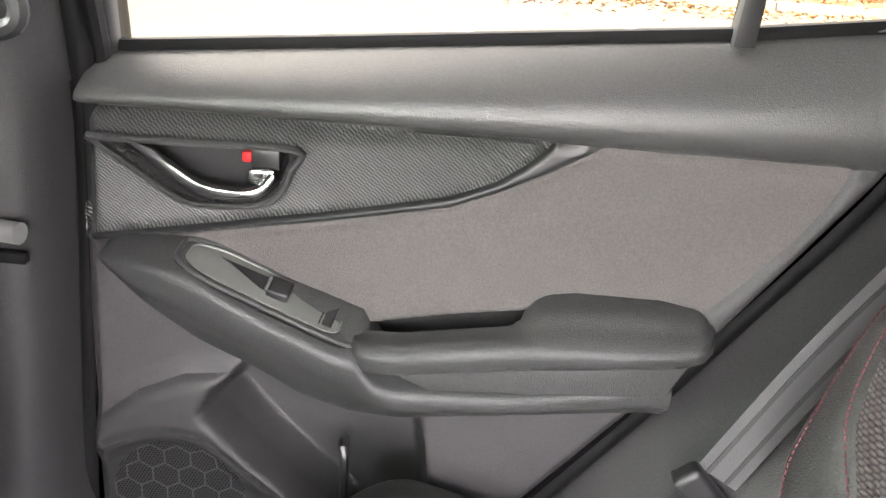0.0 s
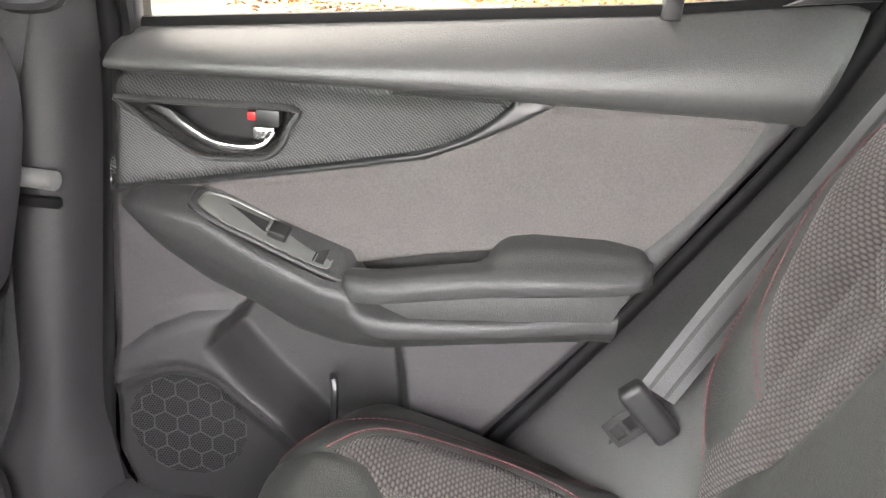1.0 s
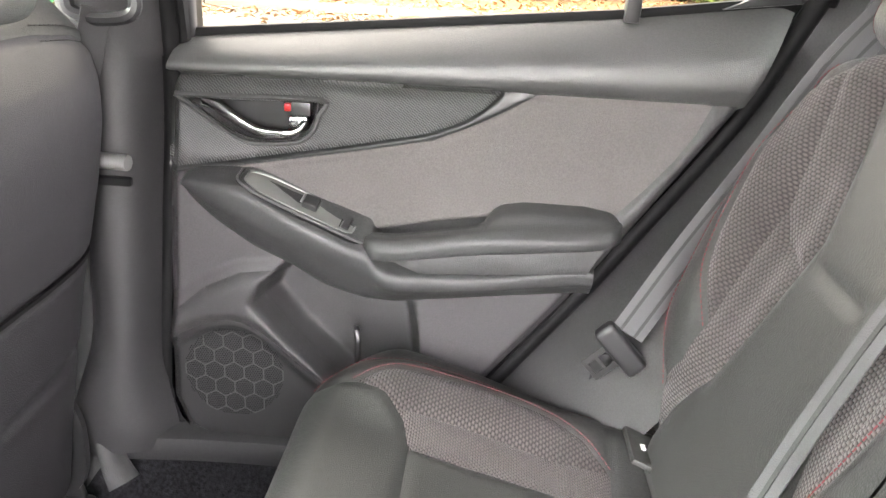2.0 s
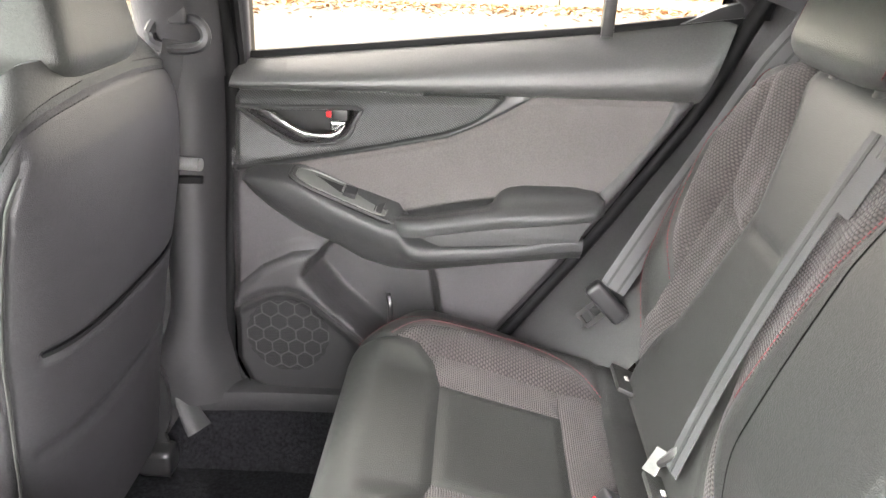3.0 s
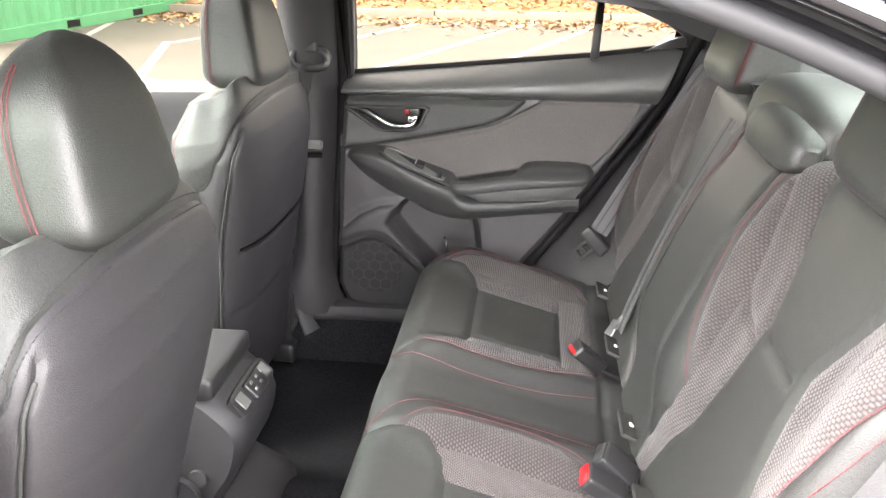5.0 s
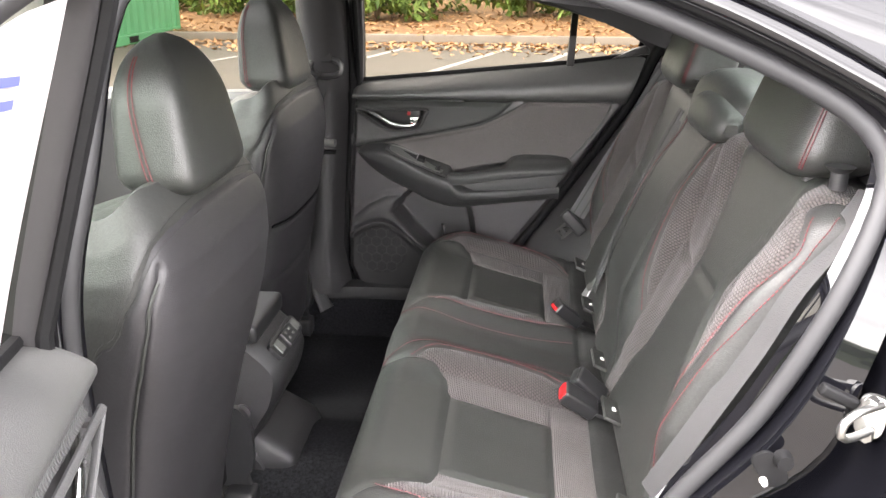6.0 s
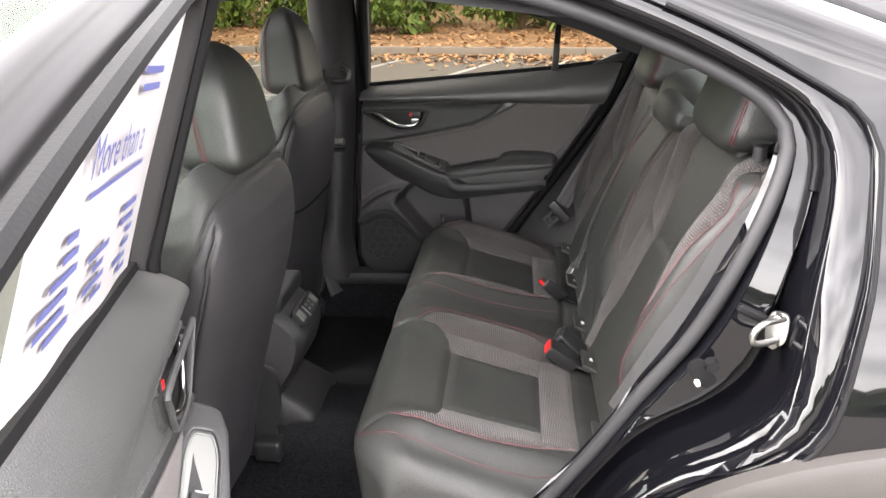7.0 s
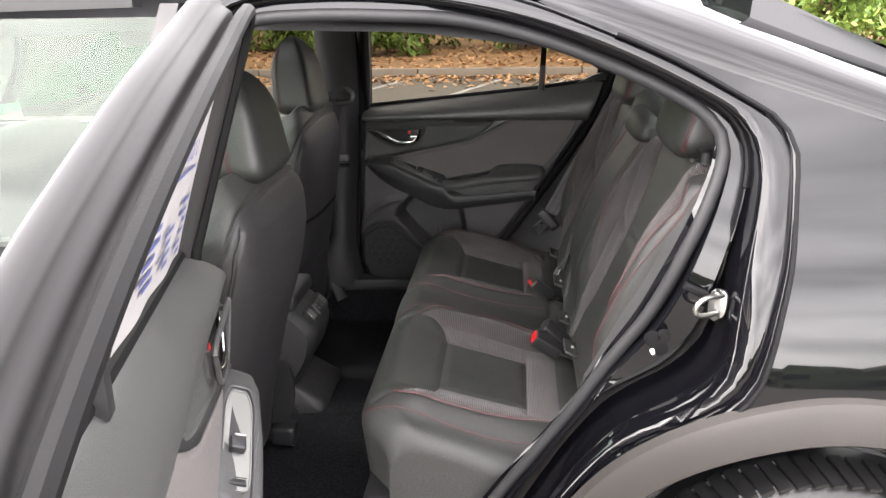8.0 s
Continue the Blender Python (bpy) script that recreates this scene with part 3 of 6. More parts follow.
def skin_y(x, z):
    """How far out the body's outer skin stands, near side."""
    door = float(np.interp(z, [0.2, 0.6, 1.0, 1.1, 1.2, 1.3, 1.4], [0.82, 0.85, 0.845, 0.80, 0.75, 0.69, 0.62]))
    up = 0.5 * (z - 0.66 + math.sqrt((z - 0.66) ** 2 + 0.004))
    haunch = 0.895 - 0.56 * up ** 1.75 - 0.10 * max(0.0, 0.6 - z)
    k = float(ss(np.array(x), 0.35, 0.66))
    return -(door * (1 - k) + haunch * k) * (1 - 0.06 * float(ss(np.array(x), 0.9, 1.8)))


lean = lambda z: 0.15 * (math.sqrt((z - 1.0) ** 2 + 0.003) + (z - 1.0))
seal_y = lambda x, z: -(0.715 - lean(z))


def jamb_ring(k, e, push=0.0, swell=0.0):
    """A line round the opening: k from seal to outer edge (a number, or one for each height), e how far out towards the skin."""
    out = []
    for (x0, z0), (x1, z1) in zip(SEAL_XZ, GUT_XZ):
        ke = k(0.5 * (z0 + z1), x0) if callable(k) else k
        x, z = x0 + (x1 - x0) * ke, z0 + (z1 - z0) * ke
        y0, y1 = seal_y(x, z), skin_y(x, z)
        out.append((x, y0 + (y1 - y0) * e + push - swell * float(ss(np.array(-z), -1.08, -0.86)), z))
    return out


def flange(z, x):
    """Where the inner painted flange ends: it runs out towards the sill."""
    return float(np.interp(z, [0.66, 0.70, 0.76, 0.81, 0.9, 1.2], [0.13, 0.18, 0.38, 0.46, 0.42, 0.42])) if x > 0.1 else 0.42


def ridge(z, x):
    """Where the outer shut face begins, across the recess that holds the striker."""
    return float(np.interp(z, [0.5, 0.68, 0.76, 0.82, 0.9, 0.98, 1.2], [0.56, 0.66, 0.75, 0.71, 0.58, 0.49, 0.47])) if x > 0.1 else 0.52


rings = [
    jamb_ring(-0.10, 0.0, 0.012), jamb_ring(0.05, 0.0), jamb_ring(0.10, 0.01), jamb_ring(0.112, 0.09, 0, 0.02), jamb_ring(0.13, 0.12, 0, 0.022),
    jamb_ring(lambda z, x: 0.4 * 0.13 + 0.6 * (flange(z, x) - 0.02), 0.13, 0, 0.022),
    jamb_ring(lambda z, x: flange(z, x) - 0.015, 0.14, 0, 0.022), jamb_ring(flange, 0.13, 0, 0.02), jamb_ring(lambda z, x: flange(z, x) + 0.008, 0.08),
    jamb_ring(lambda z, x: 0.6 * flange(z, x) + 0.4 * ridge(z, x), 0.05), jamb_ring(lambda z, x: 0.2 * flange(z, x) + 0.8 * ridge(z, x), 0.06),
    jamb_ring(lambda z, x: ridge(z, x) - 0.005, 0.16), jamb_ring(ridge, 0.50), jamb_ring(lambda z, x: ridge(z, x) + 0.012, 0.66),
    jamb_ring(lambda z, x: ridge(z, x) + 0.04, 0.76), jamb_ring(lambda z, x: ridge(z, x) + 0.09, 0.80), jamb_ring(lambda z, x: 0.5 * ridge(z, x) + 0.45, 0.84),
    jamb_ring(0.90, 0.885), jamb_ring(0.945, 0.875), jamb_ring(0.965, 0.93), jamb_ring(0.99, 0.985), jamb_ring(1.03, 1.0),
]
part("door_jamb", strip(rings), PAINT, body, "gloss black painted stepped door jamb", angle=50)
seal = part("door_seal", tube(jamb_ring(0.0, 0.0, -0.010), 0.0105, 12, 1.0), SEAL, body, "grey flocked rubber door seal")
part("seal_lip", tube(jamb_ring(0.085, 0.0, -0.003), 0.0035, 8), RUBBER, body, "thin black rubber lip")
part("panel_gap", tube(jamb_ring(1.03, 1.0, 0.001)[44:84], 0.0036, 8), RUBBER, body, "dark gap along the quarter panel edge")
part("gutter_seal", tube(jamb_ring(lambda z, x: flange(z, x) + 0.02, 0.14)[22:58], 0.005, 8), RUBBER, body, "black rubber strip in the roof gutter")

ARCH_X, ARCH_Z, ARCH_R = 0.745, 0.325, 0.397


# quarter panel: from the door frame's rear edge to the tail, in rows of equal height
bm = bmesh.new()
g = []
rear = GUT_XZ[28:80]
rz = np.array([p for p in rear if p[0] > 0.28])
order = np.argsort(rz[:, 1])


def front_edge(z):
    """x of the door frame's rear outer edge at height z."""
    return float(np.interp(z, rz[order, 1], rz[order, 0])) + 0.003


for z in np.linspace(0.36, 1.325, 90):
    xa = front_edge(z)
    xb = 2.1 if z < 1.12 else 2.1 - (z - 1.12) * 2.2
    row = []
    for k in np.linspace(0, 1, 60):
        x = xa + (xb - xa) * k ** 1.6
        zc = min(z, rail_z(x) + 0.006)
        row.append(bm.verts.new((x, skin_y(x, zc), zc)))
    g.append(row)
for a, b in zip(g[:-1], g[1:]):
    for i in range(59):
        c = (a[i].co + b[i + 1].co) / 2
        if (c.x - ARCH_X) ** 2 + (c.z - ARCH_Z) ** 2 > (ARCH_R + 0.045) ** 2 and max(b[i].co.z - a[i].co.z, b[i + 1].co.z - a[i + 1].co.z) > 1e-4:
            bm.faces.new((a[i], a[i + 1], b[i + 1], b[i]))
loose = [v for v in bm.verts if not v.link_faces]
bmesh.ops.delete(bm, geom=loose, context="VERTS")
part("quarter_panel", bm, PAINT, body, "gloss black rear quarter panel reflecting the sky", angle=50)

# arch cladding and wheel house
lines = []
for r, dy in ((ARCH_R - 0.005, 0.03), (ARCH_R - 0.004, -0.004), (ARCH_R + 0.004, -0.016), (ARCH_R + 0.05, -0.02), (ARCH_R + 0.062, -0.014), (ARCH_R + 0.066, 0.004)):
    lines.append([(ARCH_X - r * math.cos(a), skin_y(ARCH_X - r * math.cos(a), max(0.4, ARCH_Z + r * math.sin(a))) + dy, ARCH_Z + r * math.sin(a)) for a in np.linspace(-0.25, math.pi + 0.25, 70)])
part("arch_cladding", strip(lines), CLADDING, body, "matt grey plastic wheel arch moulding")
lines = []
for y in (-0.86, -0.62):
    lines.append([(ARCH_X - (ARCH_R - 0.004) * math.cos(a), y, ARCH_Z + (ARCH_R - 0.004) * math.sin(a)) for a in np.linspace(-0.3, math.pi + 0.3, 50)])
part("wheel_house_liner", strip(lines), RUBBER, body, "black felt wheel house liner")

# sill and B-pillar outside, roof rail
part("sill_panel", strip([[(x, skin_y(x, 0.3) + 0.01 * (k == 2), (0.31, 0.24, 0.19)[k]) for x in np.linspace(-1.3, 0.42, 20)] for k in range(3)]), PAINT, body, "gloss black outer sill")
bm = bmesh.new()
g = []
for k in np.linspace(-1, 1, 41):
    row = []
    for x in np.linspace(-0.78, 1.15, 60):
        z0, z1 = rail_z(x), roof_z(x)
        a = abs(k) * math.pi / 2
        y0 = -skin_y(x, z0)
        row.append(bm.verts.new((x, math.copysign(y0 * math.sin(a) ** 1.05, k), z0 + (z1 - z0) * max(0.0, math.cos(a)) ** 0.8)))
    g.append(row)
for p, q in zip(g[:-1], g[1:]):
    for i in range(59):
        c = (p[i].co + q[i + 1].co) / 2
        # first gap: unseen opening added for top light; second: rear window
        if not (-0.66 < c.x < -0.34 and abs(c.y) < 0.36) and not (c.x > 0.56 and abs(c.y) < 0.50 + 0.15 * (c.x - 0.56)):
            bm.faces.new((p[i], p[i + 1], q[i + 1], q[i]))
bmesh.ops.delete(bm, geom=[v for v in bm.verts if not v.link_faces], context="VERTS")
part("roof_skin", bm, PAINT, body, "gloss black roof skin", angle=60)
# pane over the added opening; no such window is known here
ob = part("roof_window", strip([[(x, y, roof_z(x) - 0.012 - 0.02 * (y / 0.4) ** 2) for x in np.linspace(-0.70, -0.28, 9)] for y in np.linspace(-0.42, 0.42, 7)]), ADDED_ROOF_GLASS, body, "dark glass pane over an added, unseen roof opening")

# rear deck between the quarter panels, closes the tail
lines = [[(x, y * (0.80 if x < 1.4 else 0.76), z) for y in np.linspace(-1, 1, 13)] for x, z in ((1.12, 1.17), (1.3, 1.10), (1.5, 1.07), (1.9, 1.06), (2.05, 1.02), (2.1, 0.6))]
part("boot_lid", strip(lines), PAINT, body, "gloss black boot lid")
lines = [[(x, y * w, z) for y in np.linspace(-1, 1, 9)] for x, z, w in ((0.60, 1.352, 0.50), (0.88, 1.24, 0.58), (1.15, 1.118, 0.64))]
ob = part("rear_window", strip(lines), TINTED, body, "tinted rear window")
ob.visible_shadow = False

# headliner and roof rails inside
bm = bmesh.new()
g = [[bm.verts.new((x, y, roof_z(x) - 0.07 - 0.10 * (abs(y) / 0.6) ** 5)) for y in np.linspace(-0.60, 0.60, 31)] for x in np.linspace(-0.76, 0.62, 31)]
for p, q in zip(g[:-1], g[1:]):
    for i in range(30):
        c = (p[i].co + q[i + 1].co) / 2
        # left open below the added roof opening so its light reaches the seats
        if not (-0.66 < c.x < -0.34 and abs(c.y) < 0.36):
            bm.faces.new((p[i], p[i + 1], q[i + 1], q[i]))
bmesh.ops.delete(bm, geom=[v for v in bm.verts if not v.link_faces], context="VERTS")
tagged(part("headliner", bm, HEADLINER), "dark grey cloth headliner round the added roof opening", "ceiling", kind="structure")

# near B-pillar outside, front door shut, with glass
sk = lambda x, z: -(0.84 - 0.42 * max(0, z - 0.985) - 0.25 * max(0, 0.6 - z) ** 2)
lines = []
for k, out in ((0.0, 0.02), (0.04, -0.004), (0.9, -0.006), (1.0, 0.02)):
    lines.append([(float(np.interp(z, [0.97, 1.33], [-0.35, -0.268])) + k * float(np.interp(z, [0.97, 1.33], [0.055, 0.035])), sk(-0.3, z) + out, z) for z in np.linspace(0.97, 1.33, 12)])
part("pillar_cover", strip(lines), PAINT, body, "gloss black pillar cover")

# striker, check bolts
striker = thing("door_striker", "zinc-plated steel door striker bolted to the jamb", "striker")
sp = (0.578, -0.775, 0.885)
part("base_plate", slab(ring(0, 0, 0.014, 0.022, 3, 20).tolist(), 0.006, 0.002, 2, axes(sp, (0.86, -0.5, 0), (0.1, 0.1, 1), (-0.5, -0.86, 0))), STEEL, striker)
loop = smooth_line([(0.585, -0.777, 0.90), (0.553, -0.800, 0.902), (0.540, -0.805, 0.89), (0.545, -0.802, 0.876), (0.578, -0.780, 0.872)], 16)
part("loop", tube(loop, 0.0042, 10), STEEL, striker)
for dz in (0.017, -0.017):
    part("bolt", tube([(sp[0], sp[1], sp[2] + dz), (sp[0] - 0.006, sp[1] - 0.008, sp[2] + dz)], 0.007, 6), STEEL, striker)
plug = thing("jamb_plug", "grey plastic plug and white clip on the door jamb", "plug")
part("base", slab(ring(0, 0, 0.013, 0.022, 3, 24).tolist(), 0.004, 0.0015, 2, axes((0.493, -0.772, 0.818), (0.8, -0.1, 0.6), (-0.6, 0, 0.8), (0, -1, 0))), RUBBER, plug)
part("button", tube([(0.503, -0.770, 0.832), (0.503, -0.783, 0.832)], [0.010, 0.008], 16), RUBBER, plug)
part("clip", tube([(0.487, -0.772, 0.806), (0.487, -0.780, 0.806)], [0.004, 0.003], 12), WHITE_TAG, plug)
hook = thing("jamb_bracket", "small black rubber bump stop on the jamb", "bump stop")
part("bumper", block(0.04, 0.012, 0.012, 0.004, 3, pose(0.546, -0.772, 0.905, 0, 0, 0) @ pose(0, 0, 0, 0, 25, 0)), RUBBER, hook)

# rear wheel
wheel = thing("car_wheel", "rear car wheel with wet black grooved tyre", "wheel")
TR, TW = 0.325, 0.118
prof = [(-TW, 0.235), (-TW - 0.006, 0.27), (-TW + 0.004, 0.30), (-TW + 0.022, 0.318), (-0.06, 0.3245), (-0.058, 0.3245), (-0.055, 0.317), (-0.047, 0.317), (-0.044, 0.325), (-0.006, 0.3255), (-0.003, 0.318), (0.006, 0.318), (0.009, 0.3255), (0.05, 0.325), (0.053, 0.317), (0.061, 0.317), (0.064, 0.324), (TW - 0.022, 0.318), (TW, 0.27), (TW, 0.235)]
secs = [[(ARCH_X + r * math.cos(a), -0.765 + w, ARCH_Z + r * math.sin(a)) for w, r in prof] for a in np.linspace(0, 2 * math.pi, 97)]
tyre = part("tyre", strip(secs), TYRE, wheel, "wet black tyre with grooves", angle=25)
bm = bmesh.new()
for i in range(80):
    a = i * 2 * math.pi / 80
    for s in (-1, 1):
        b = block(0.045, 0.070, 0.005, 0, 1, pose(ARCH_X, -0.765, ARCH_Z) @ pose(0, 0, 0, 0, -math.degrees(a) + 90 + s * 0.8, 0) @ pose(0, s * 0.080, 0.3250, 0, 0, 12) @ pose(0, 0, 0, s * -9, 0, 0) @ Matrix.Diagonal((0.44, 1, 1, 1)))
        me = bpy.data.meshes.new("tmp")
        b.to_mesh(me)
        b.free()
        bm.from_mesh(me)
        bpy.data.meshes.remove(me)
tagged(part("tread", bm, TYRE, tyre), kind="stuff")
rim = part("rim", strip([[(ARCH_X + r * math.cos(a), y, ARCH_Z + r * math.sin(a)) for a in np.linspace(0, 2 * math.pi, 49)] for y, r in ((-0.875, 0.237), (-0.885, 0.225), (-0.86, 0.21), (-0.82, 0.20), (-0.84, 0.06), (-0.84, 0.0001))]), STEEL, wheel, "bright alloy rim")


# ---- far body side: B-pillar trim, sill, rear quarter trim ----
def far_y(z):
    return 0.72 - 0.30 * max(0.0, z - 1.0)


pil = tagged(new("pillar_trim"), "dark grey plastic B-pillar trim with kick plate", "pillar trim", kind="structure")
lines = []
zs = np.concatenate([np.linspace(0.985, 0.60, 14), np.linspace(0.57, 0.40, 10)])
for k, w in zip(np.linspace(0, 1, 11), np.linspace(-1, 1, 11)):
    row = []
    for z in zs:
        fl = float(ss(np.array(0.60 - z), 0, 0.2))
        xa, xb = -0.365 - 0.09 * fl, -0.232 - 0.032 * (0.985 - z) / 0.5 + 0.03 * fl * fl
        bulge = 0.055 * (1 - abs(w) ** 2.6) + 0.02
        row.append((xa + (xb - xa) * k, 0.735 - bulge - 0.01 * fl, z))
    lines.append(row)
part("lower_cover", strip(lines), PILLAR, pil, "dark grey plastic lower pillar cover")
lines = []
for k, w in zip(np.linspace(0, 1, 11), np.linspace(-1, 1, 11)):
    lines.append([(-0.365 + (0.135 - 0.02 * (z - 1.0)) * k + 0.06 * (z - 1.0), far_y(z) - 0.014 - 0.05 * (1 - abs(w) ** 2.6), z) for z in np.linspace(0.974, 1.36, 12)])
part("upper_cover", strip(lines), PILLAR, pil, "dark grey plastic upper pillar cover")
lines = []
for y, z in ((0.74, 0.43), (0.70, 0.425), (0.685, 0.415), (0.68, 0.39), (0.682, 0.38)):
    lines.append([(x, y - 0.012 * math.exp(-((x + 0.33) / 0.1) ** 2), z) for x in np.linspace(-1.1, 0.35, 40)])
part("sill_cover", strip(lines), PILLAR, pil, "dark plastic door sill cover")
part("sill_carpet", strip([[(x, y, z) for x in np.linspace(-1.1, 0.35, 24)] for y, z in ((0.684, 0.39), (0.678, 0.36), (0.66, 0.32), (0.63, 0.285))]), CARPET, pil, "black carpet below the sill")
near_sill = tagged(new("sill_trim"), "dark plastic sill trim below the open door", "sill", kind="structure")
part("sill_cover", strip([[(x, -y, z) for x in np.linspace(-1.1, 0.25, 24)] for y, z in ((0.725, 0.385), (0.70, 0.405), (0.675, 0.40), (0.66, 0.30))]), HARD, near_sill)

# far door opening seal and the wall outside it
far_wall = tagged(new("far_body_side"), "dark body side behind the closed far doors", "car body", kind="structure")
part("door_seal", tube([(x, 0.722 - lean(z) * 0.95, z) for x, z in smooth_line([(-0.235, 1.30), (-0.225, 0.95), (-0.258, 0.56), (-0.26, 0.46), (-0.205, 0.397), (-0.08, 0.392), (0.10, 0.40), (0.2, 0.50), (0.245, 0.561), (0.33, 0.674), (0.396, 0.769), (0.515, 0.95), (0.568, 1.075), (0.59, 1.13)], 60)], 0.0135, 10), RUBBER, far_wall, "black rubber door seal")
part("rear_quarter_trim", strip([[(x + 0.02, 0.735 - k * 0.03 - lean(z), z) for x, z in smooth_line([(0.20, 0.50), (0.245, 0.561), (0.33, 0.674), (0.396, 0.769), (0.515, 0.95), (0.568, 1.075), (0.60, 1.16)], 24)] if k == 0 else [(x + 0.02 + k * 0.065, 0.725 - k * 0.055 - lean(z), z + 0.02 * k) for x, z in smooth_line([(0.20, 0.50), (0.245, 0.561), (0.33, 0.674), (0.396, 0.769), (0.515, 0.95), (0.568, 1.075), (0.60, 1.16)], 24)] for k in (0, 1, 2, 3)]), HARD, far_wall, "dark plastic rear quarter trim")
QT = smooth_line([(0.20, 0.50), (0.245, 0.561), (0.33, 0.674), (0.396, 0.769), (0.515, 0.95), (0.568, 1.075), (0.60, 1.16)], 24)
part("near_quarter_trim", strip([[(x + 0.03 + k * 0.065, -(0.725 - k * 0.055 - lean(z)), z + 0.02 * k) for x, z in QT] for k in (0, 1, 2, 3)]), PILLAR, near_sill, "dark plastic rear quarter trim")
# outer far skin keeps light out below the windows
part("outer_skin", strip([[(x, 0.80, z) for x in np.linspace(-1.6, 2.1, 20)] for z in (0.25, 0.6, 0.95)]), PAINT, far_wall)
part("roof_rail_trim", strip([[(x, 0.655 - 0.02 * k - 0.30 * 0.2, rail_z(x) - 0.02 - 0.045 * (1 - k) - 0.05) for x in np.linspace(-0.95, 0.62, 24)] for k in (0, 0.3, 1.0, 2.0)]), HEADLINER, far_wall)
part("pillar_skin", strip([[(x - 0.06 + k * 0.5, 0.785 - lean(z) * 1.1, z) for x, z in smooth_line([(0.20, 0.50), (0.396, 0.74), (0.53, 0.95), (0.585, 1.075), (0.60, 1.14), (0.50, 1.215), (0.30, 1.27)], 24)] for k in (0.0, 1.0)]), PAINT, far_wall)
# tail end and dash close the cabin
tail = tagged(new("tail_wall"), "dark body behind the rear seat", "car body", kind="structure")
part("panel", block(0.03, 1.4, 0.9, 0, 1, pose(0.78, 0, 0.68) @ pose(0, 0, 0, 0, 18, 0)), RUBBER, tail)
part("parcel_shelf", block(0.42, 1.28, 0.03, 0.008, 2, pose(0.87, 0, 1.055)), HEADLINER, tail, "dark cloth parcel shelf")
for s in (-1, 1):
    part("pillar_lining", strip([[(x, s * (0.665 - 0.3 * max(0, z - 1.0) - 0.02 * k), z) for x, z in zip(np.linspace(0.60 + 0.03 * k, 1.02, 10), np.linspace(1.07 + 0.27 * k * 0.5, 1.07 + 0.05 * k, 10))] for k in np.linspace(0, 2, 8)]), HEADLINER, tail, "grey cloth pillar lining")

# windscreen, bonnet, wings and nose close the car in front
front = tagged(new("front_body"), "gloss black bonnet, wings and windscreen of the car", "car body", kind="structure")
ob = part("windscreen", strip([[(x + 0.10 * (y / 0.6) ** 2, y * w, z) for y in np.linspace(-0.64, 0.64, 13)] for x, z, w in ((-0.80, 1.40, 0.88), (-1.15, 1.24, 1.0), (-1.52, 1.02, 1.12))]), TINTED, front, "clear windscreen")
ob.visible_shadow = False
part("bonnet", strip([[(x, y * w, z + 0.03 * (1 - (y / 0.8) ** 2)) for y in np.linspace(-0.8, 0.8, 13)] for x, z, w in ((-1.50, 1.00, 1.02), (-1.9, 0.95, 1.0), (-2.3, 0.86, 0.96), (-2.55, 0.72, 0.9), (-2.60, 0.45, 0.86), (-2.55, 0.25, 0.84))]), PAINT, front, "gloss black bonnet and nose")
for k in (-1, 1):
    part("wing", strip([[(x, k * (y0 - 0.02 * (x < -2.2)), z) for x, y0, z in ((xx, 0.84 if k < 0 else 0.82, zz) for xx, zz in zip(np.linspace(-1.68, -2.55, 10), np.linspace(top, top - 0.25 * (top > 0.6), 10)))] for top in (0.25, 0.6, 0.99)]), PAINT, front, "gloss black front wing")


# ---- rear doors ----
# A door is built in (u, w, z): u from its hinge edge to the rear, w outwards, z up. The near one is the mirror image, swung open.
FAR = axes((-0.215, 0.69, 0), (1, 0, 0), (0, 1, 0), (0, 0, 1))
SWING = Vector((0.245, -0.9695, 0)).normalized()
NEAR = axes((-0.135, -0.905, 0), SWING, (SWING.y, -SWING.x, 0), (0, 0, 1))

D_OUT = [(0.0, 1.0), (0.22, 1.022), (0.57, 1.058), (0.74, 1.083), (0.765, 1.075), (0.718, 0.95), (0.600, 0.775), (0.533, 0.676), (0.448, 0.563), (0.35, 0.425), (0.31, 0.403), (0.14, 0.398), (0.03, 0.402), (-0.012, 0.425), (-0.032, 0.475), (-0.03, 0.56), (-0.008, 0.95)]
D_BELT = [(-0.02, 1.02), (0.22, 1.05), (0.8, 1.12), (0.8, 0.957), (0.43, 0.9575), (0.23, 0.956), (0.0, 0.953), (-0.02, 0.953)]
D_CF = [(-0.02, 0.953), (0.23, 0.956), (0.421, 0.9575), (0.40, 0.937), (0.376, 0.920), (0.35, 0.908), (0.326, 0.8995), (0.232, 0.8785), (0.07, 0.847), (-0.013, 0.833)]
D_BEZ = [(-0.02, 0.953), (0.23, 0.956), (0.43, 0.9575), (0.466, 0.956), (0.43, 0.934), (0.387, 0.911), (0.337, 0.889), (0.232, 0.867), (0.068, 0.836), (-0.02, 0.819)]
D_HBEZ = [(0.005, 0.931), (0.09, 0.9325), (0.194, 0.934), (0.191, 0.915), (0.182, 0.893), (0.166, 0.880), (0.135, 0.875), (0.103, 0.874), (0.082, 0.880), (0.044, 0.904)]
D_HREC = [(0.027, 0.925), (0.11, 0.9285), (0.183, 0.9295), (0.181, 0.915), (0.173, 0.899), (0.156, 0.886), (0.135, 0.883), (0.117, 0.882), (0.091, 0.886), (0.055, 0.907)]
